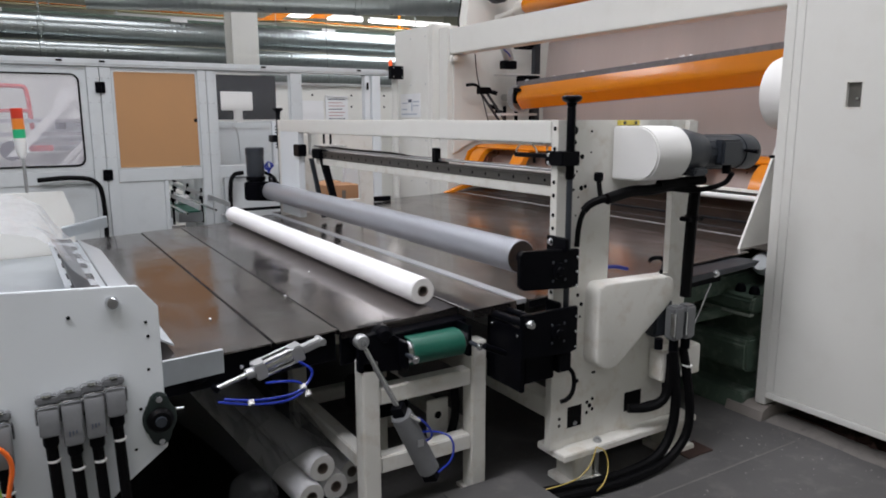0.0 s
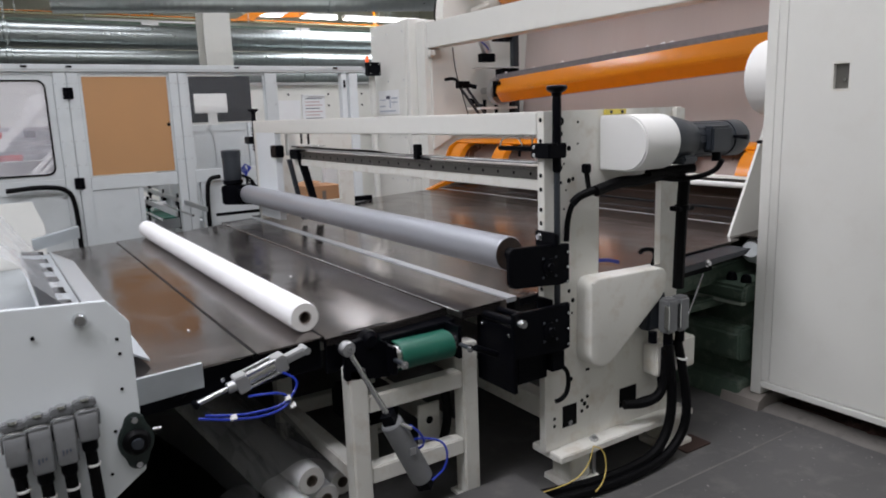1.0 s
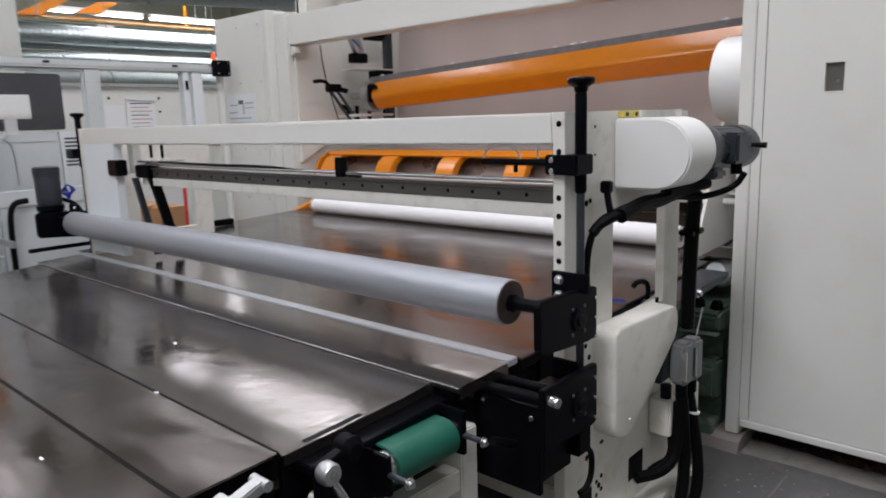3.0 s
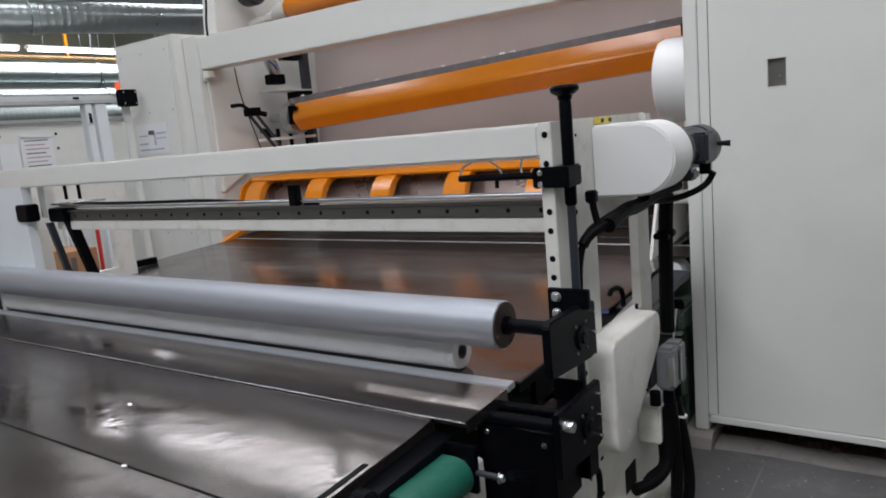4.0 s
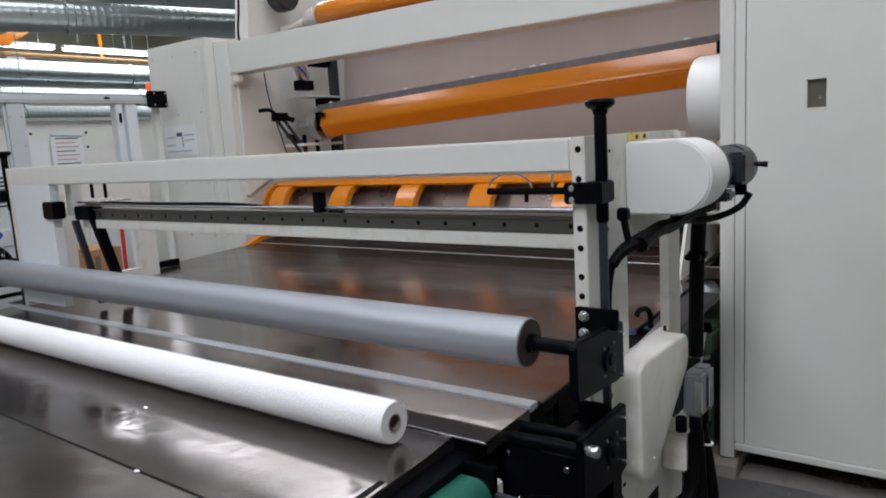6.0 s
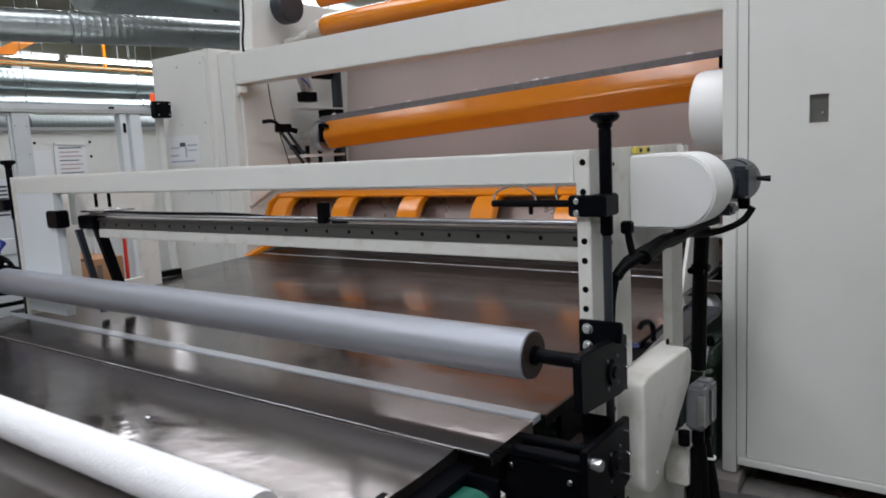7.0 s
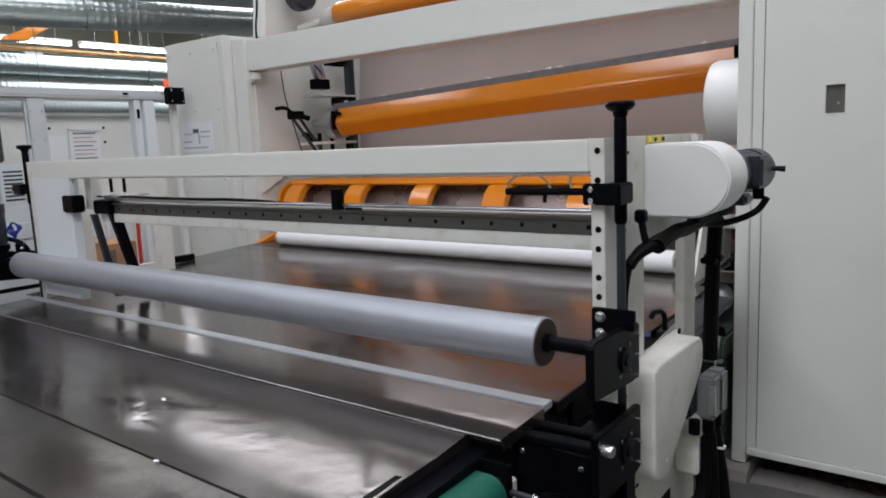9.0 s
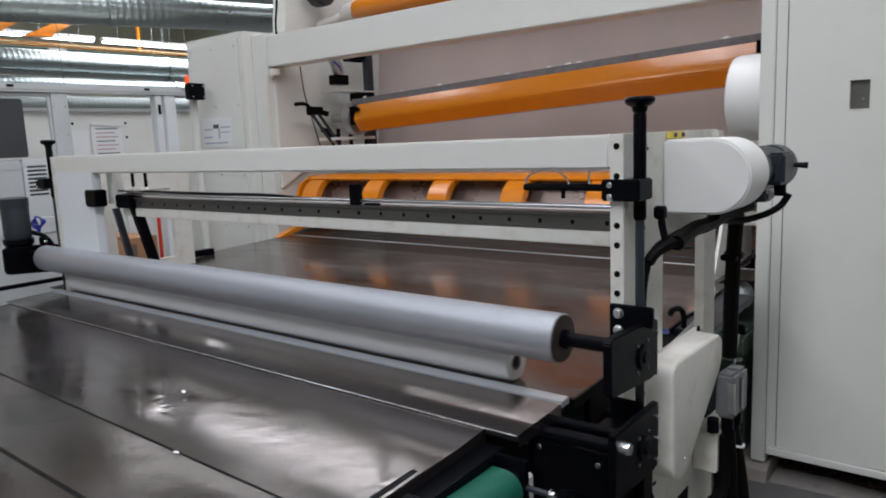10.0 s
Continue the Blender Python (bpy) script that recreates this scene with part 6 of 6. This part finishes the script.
part("bar", rod((2.05, 2.09, 0.80), (2.60, 2.12, 0.825), 0.008, seg=8), ALU, hk)
part("blue_tube", tube([(1.99, 2.10, 0.865), (2.06, 2.10, 0.886), (2.14, 2.10, 0.88), (2.2, 2.10, 0.862)], 0.008, seg=8), BLUE_TUBE, hk)
sr = thing("steel_stay", 2.60, 2.02, 0.6, "thin bright steel stay rod below the table end", "rod")
part("rod", rod((2.53, 2.0, 0.60), (2.62, 2.0, 0.765), 0.0035, seg=8), ALU, sr)

# motor at the drum's far end
fm = thing("drum_motor", 1.66, 5.460, 0.95, "dark grey upright motor at the drum's far end", "motor")
part("gear_case", box(1.59, 1.75, 5.420, 5.560, 0.90, 1.01), BLACK, fm, bevel=0.015)
part("flange", lathe((1.655, 5.490, 1.01), (1.655, 5.490, 1.05), [(0, 0.06), (0.4, 0.075), (1, 0.075)]), BLACK, fm)
part("motor_body", lathe((1.655, 5.490, 1.05), (1.655, 5.490, 1.25), [(0, 0.062), (0.1, 0.068), (0.9, 0.068), (1, 0.060)]), DARK_GREY, fm)
part("fan_cover", lathe((1.655, 5.490, 1.22), (1.655, 5.490, 1.275), [(0, 0.072), (0.9, 0.072), (1, 0.06)]), DARK_GREY, fm)
part("cable", tube([(1.72, 5.480, 1.08), (1.78, 5.440, 1.05), (1.80, 5.400, 0.98), (1.80, 5.360, 0.9)], 0.012, seg=8), RUBBER, fm)
part("foot_rod", rod((1.50, 5.460, 0.80), (1.95, 5.460, 0.80), 0.012, seg=8), BLACK, fm)
for k in range(4):
    part("air_tube", tube([(1.74, 5.46, 1.06 + 0.015 * k), (1.77 + 0.01 * k, 5.44, 1.13), (1.75, 5.45 + 0.02 * k, 1.17), (1.71 + 0.015 * k, 5.47, 1.12), (1.76, 5.46, 1.08)], 0.0045, seg=6), BLUE_TUBE, fm, "loose blue air tube")
part("clamp_bar", box(2.50, 2.74, 5.31, 5.35, 0.812, 0.85), BLACK, fm)


# ---- machine at the low end of the table ----
lm = thing("log_saw_infeed", -0.4, 3.5, 0, "cream steel infeed machine with side plates and clear hood", "machine")
LY = 2.02
side = [(-1.7, 0.12), (0.085, 0.12), (0.10, 0.40), (0.212, 0.497), (0.319, 0.574), (0.320, 0.985), (0.270, 1.050), (-0.042, 1.068), (-1.7, 1.15)]
part("near_plate", prism(side, "y", LY, LY + 0.014), COLD_WHITE, lm, bevel=0.002)
part("far_plate", prism([(-1.7, 0.10), (0.30, 0.10), (0.34, 0.90), (0.29, 1.05), (-1.7, 1.06)], "y", 5.0, 5.014), CREAM, lm, bevel=0.002)
for x in (-1.6, 0.02):
    part("leg", box(x, x + 0.08, 2.06, 2.14, 0.0, 0.5), CREAM_WORN, lm, bevel=0.005)
    part("leg", box(x, x + 0.08, 4.9, 4.98, 0.0, 0.5), CREAM_WORN, lm, bevel=0.005)
part("trough", prism([(-1.7, 0.60), (0.33, 0.62), (0.33, 0.66), (-1.7, 0.635)], "y", 2.06, 4.98), GALV, lm)
part("brace", prism([(0.10, 0.40), (0.16, 0.40), (0.34, 0.0), (0.27, 0.0)], "y", 2.10, 2.16), CREAM_WORN, lm)
part("comb_bar", prism([(0.16, 0.812), (0.312, 0.795), (0.312, 0.80), (0.16, 0.817)], "y", LY + 0.02, 4.5), GALV, lm, "slotted galvanised bar")
for k in range(9):
    y = 2.3 + 0.27 * k
    part("comb_slot", prism([(0.18, 0.8155), (0.285, 0.804), (0.285, 0.8062), (0.18, 0.8177)], "y", y, y + 0.12), RUBBER, lm)
# pipe boss near the top corner
part("boss", lathe((0.205, LY - 0.02, 1.012), (0.205, LY, 1.012), [(0, 0.013), (0.3, 0.017), (1, 0.017)], seg=24), BRIGHT, lm, "bright pipe boss")
part("dark_bolt", rod((0.10, LY - 0.006, 0.985), (0.10, LY, 0.985), 0.005, seg=8), BLACK, lm)
for x, z in [(0.285, 0.945), (0.288, 0.905), (0.283, 0.81), (0.255, 0.70), (0.235, 0.585), (0.27, 0.70)]:
    hole(lm, (x, LY, z), "y", 0.0045)
# flange bearing
fb = part("flange_bearing", prism([(0.30 + 0.045 * math.cos(radians(a)) * (1.0 if abs(math.cos(radians(a))) > 0.5 else 0.9), 0.665 + (0.078 if abs(math.sin(radians(a))) > 0.8 else 0.055) * math.sin(radians(a))) for a in range(0, 360, 15)], "y", LY - 0.018, LY - 0.0005), material("bearing_green_black", (0.012, 0.022, 0.02), 0.45, vary=0.2, bump=0.08), lm, "dark oval flange bearing", bevel=0.004)
part("inner_ring", lathe((0.30, LY - 0.018, 0.665), (0.30, LY - 0.034, 0.665), [(0, 0.036), (0.5, 0.034), (1, 0.026)], seg=28), RUBBER, fb)
part("shaft_end", lathe((0.30, LY - 0.032, 0.665), (0.30, LY - 0.042, 0.665), [(0, 0.016), (1, 0.014)], seg=20), DARK_GREY, fb)
for z in (0.727, 0.603):
    part("flange_nut", lathe((0.30, LY - 0.018, z), (0.30, LY - 0.028, z), [(0, 0.010), (1, 0.009)], seg=6), BRIGHT, fb)
part("grease_nipple", rod((0.345, LY - 0.01, 0.685), (0.365, LY - 0.015, 0.685), 0.004, seg=8), BRIGHT, fb)

# plug connectors in a row with their cables
for k, (x, zt, zb) in enumerate([(-0.075, 0.745, 0.635), (0.032, 0.768, 0.695), (0.085, 0.772, 0.660), (0.138, 0.780, 0.668), (0.190, 0.787, 0.715)]):
    c = thing("plug_connector", x, LY - 0.03, zb, "grey metal plug connector with black cable", "connector", "plug connectors")
    w = 0.0235
    part("base", box(x - w - 0.003, x + w + 0.003, LY - 0.030, LY - 0.001, zt + 0.004, zt + 0.024), GREY_PLASTIC, c, bevel=0.004)
    part("base_ring", lathe((x, LY - 0.02, zt + 0.024), (x, LY - 0.02, zt + 0.030), [(0, 0.014), (1, 0.012)], seg=16), BRIGHT, c)
    shell = part("shell", prism([(LY - 0.012, zt), (LY - 0.052, zt), (LY - 0.062, zt - 0.02), (LY - 0.062, zb), (LY - 0.012, zb)], "x", x - w, x + w), GREY_PLASTIC, c, bevel=0.004)
    part("bail", tube([(x - w - 0.004, LY - 0.03, zt - 0.045), (x - w - 0.004, LY - 0.045, zt + 0.002), (x - w + 0.004, LY - 0.05, zt + 0.008), (x + w - 0.004, LY - 0.05, zt + 0.008), (x + w + 0.004, LY - 0.045, zt + 0.002), (x + w + 0.004, LY - 0.03, zt - 0.045)], 0.003, seg=6, rounds=1), BRIGHT, shell, "bright wire bail")
    if k in (2, 3):
        for i in range(3):
            part("ink_mark", box(x - 0.012 + i * 0.008, x - 0.008 + i * 0.008, LY - 0.0628, LY - 0.0621, zb + 0.028 + 0.003 * i, zb + 0.042), PRINT, shell)
    part("gland", lathe((x, LY - 0.035, zb), (x, LY - 0.035, zb - 0.035), [(0, 0.019), (0.8, 0.019), (1, 0.015)], seg=14), BLACK, c)
    part("cable", tube([(x, LY - 0.035, zb - 0.03), (x + 0.004, LY - 0.035, zb - 0.15), (x + 0.012, LY - 0.03, 0.3), (x + 0.01, LY - 0.02, 0.012)], 0.0145), RUBBER, c, "thick black cable")
    part("cable_tie", lathe((x + 0.003, LY - 0.035, zb - 0.075), (x + 0.003, LY - 0.035, zb - 0.069), [(0, 0.017), (1, 0.017)], seg=14), WHITE, c)
wires = thing("loose_wires", -0.08, LY - 0.06, 0.6, "loose orange and green wires looped down the plate", "wires")
part("orange_wire", tube([(-0.16, LY - 0.07, 0.70), (-0.09, LY - 0.075, 0.715), (-0.052, LY - 0.075, 0.66), (-0.07, LY - 0.075, 0.58), (-0.10, LY - 0.07, 0.45), (-0.13, LY - 0.07, 0.2)], 0.006, seg=8), ORANGE_WIRE, wires)
part("green_wire", tube([(-0.16, LY - 0.07, 0.66), (-0.10, LY - 0.075, 0.63), (-0.085, LY - 0.075, 0.56), (-0.11, LY - 0.07, 0.40)], 0.005, seg=8), GREEN_WIRE, wires)

# clear curved hood
hood = thing("clear_hood", -0.3, 3.3, 0.9, "curved clear plastic hood over the infeed machine", "hood")
bm = bm_new()
arc = [(-0.42, 1.054), (-0.3, 1.129), (-0.16, 1.184), (-0.02, 1.201), (0.045, 1.194), (0.09, 1.163), (0.125, 1.095), (0.165, 1.048), (0.205, 1.0)]
prev = None
for j in range(9):
    y = LY + 0.10 + 1.1 * j / 8
    ring = [bm.verts.new((x + 0.01 * math.sin(2 * j), y, z + 0.008 * math.sin(3 * j + i))) for i, (x, z) in enumerate(arc)]
    if prev:
        for i in range(len(arc) - 1):
            bm.faces.new((prev[i], prev[i + 1], ring[i + 1], ring[i]))
    prev = ring
bmesh.ops.solidify(bm, geom=bm.faces[:], thickness=0.003)
part("sheet", bm, HOOD_FILM, hood)
part("dark_rest", prism([(-0.42, 1.0), (-0.1, 1.03), (0.03, 1.04), (0.10, 1.03), (0.17, 1.005), (0.13, 0.985), (-0.42, 0.985)], "y", LY + 0.10, LY + 0.125), DARK_GREY, hood, "black hood rest")
part("grey_rail", prism([(0.14, 0.985), (0.19, 0.975), (0.19, 0.985), (0.14, 1.0)], "y", LY + 0.1, 3.2), DARK_GREY, hood)

# stack light
sl = thing("stack_light", 0.10, 5.2, 1.050, "stack light with red and amber lenses and lit green lens", "signal lamp")
part("pole", rod((0.10, 5.2, 0.6), (0.10, 5.2, 1.250), 0.010), ALU, sl)
part("base", lathe((0.095, 5.2, 1.250), (0.093, 5.2, 1.375), [(0, 0.012), (0.25, 0.03), (1, 0.034)]), WHITE, sl)
part("green_lens", lathe((0.093, 5.2, 1.376), (0.092, 5.2, 1.430), [(0, 0.034), (1, 0.034)]), LAMP_GREEN, sl, "lit green lens")
part("amber_lens", lathe((0.092, 5.2, 1.431), (0.091, 5.2, 1.495), [(0, 0.034), (1, 0.034)]), material("amber_lens", (0.75, 0.22, 0.03), 0.3, bump=0), sl)
part("red_lens", lathe((0.091, 5.2, 1.496), (0.09, 5.2, 1.560), [(0, 0.034), (0.95, 0.034), (1, 0.028)]), material("red_lens", (0.55, 0.04, 0.02), 0.3, bump=0), sl)
part("pole_foot", box(0.035, 0.165, 5.14, 5.26, 0.0, 0.6), COLD_WHITE, sl)


# ---- what moves ----
def log_rows(shift):
    """Rows of a log that rolls from the winder down the table, held for a while under the drum; shift: seconds by which it runs ahead."""
    track = [(-6.0, 4.06), (2.6, 4.05), (2.8, 3.67), (3.0, 3.34), (3.2, 3.03), (3.4, 2.70), (3.7, 2.30), (3.85, 2.02), (4.0, 1.79), (4.3, 1.772), (4.5, 1.752), (5.0, 1.678), (5.3, 1.618),
             (5.5, 1.561), (5.75, 1.462), (6.0, 1.375), (6.2, 1.265), (6.4, 1.19), (6.8, 1.02), (7.0, 0.945), (7.2, 0.835), (7.6, 0.609), (8.0, 0.36), (8.5, 0.06), (9.0, -0.22), (9.6, -0.45), (10.5, -0.60), (16.0, -0.61)]
    ts, xs = [t for t, _ in track], [x for _, x in track]
    rows, r = [], LOG_R
    for i in range(0, 151):
        t = i / 15
        x = float(np.interp(t + shift, ts, xs))
        z = table_z(x) + r + max(0.0, (x - 3.55) * 0.28)
        rows.append((t, pose(x, LOG_Y0, z, 0, (x - 1.4) / r * 57.2958 * 1.0, 0)))
    return rows


def motions():
    for log, shift in zip(LOGS, (6.0, 0.0, -6.0)):
        walk(log, log_rows(shift))


motions()
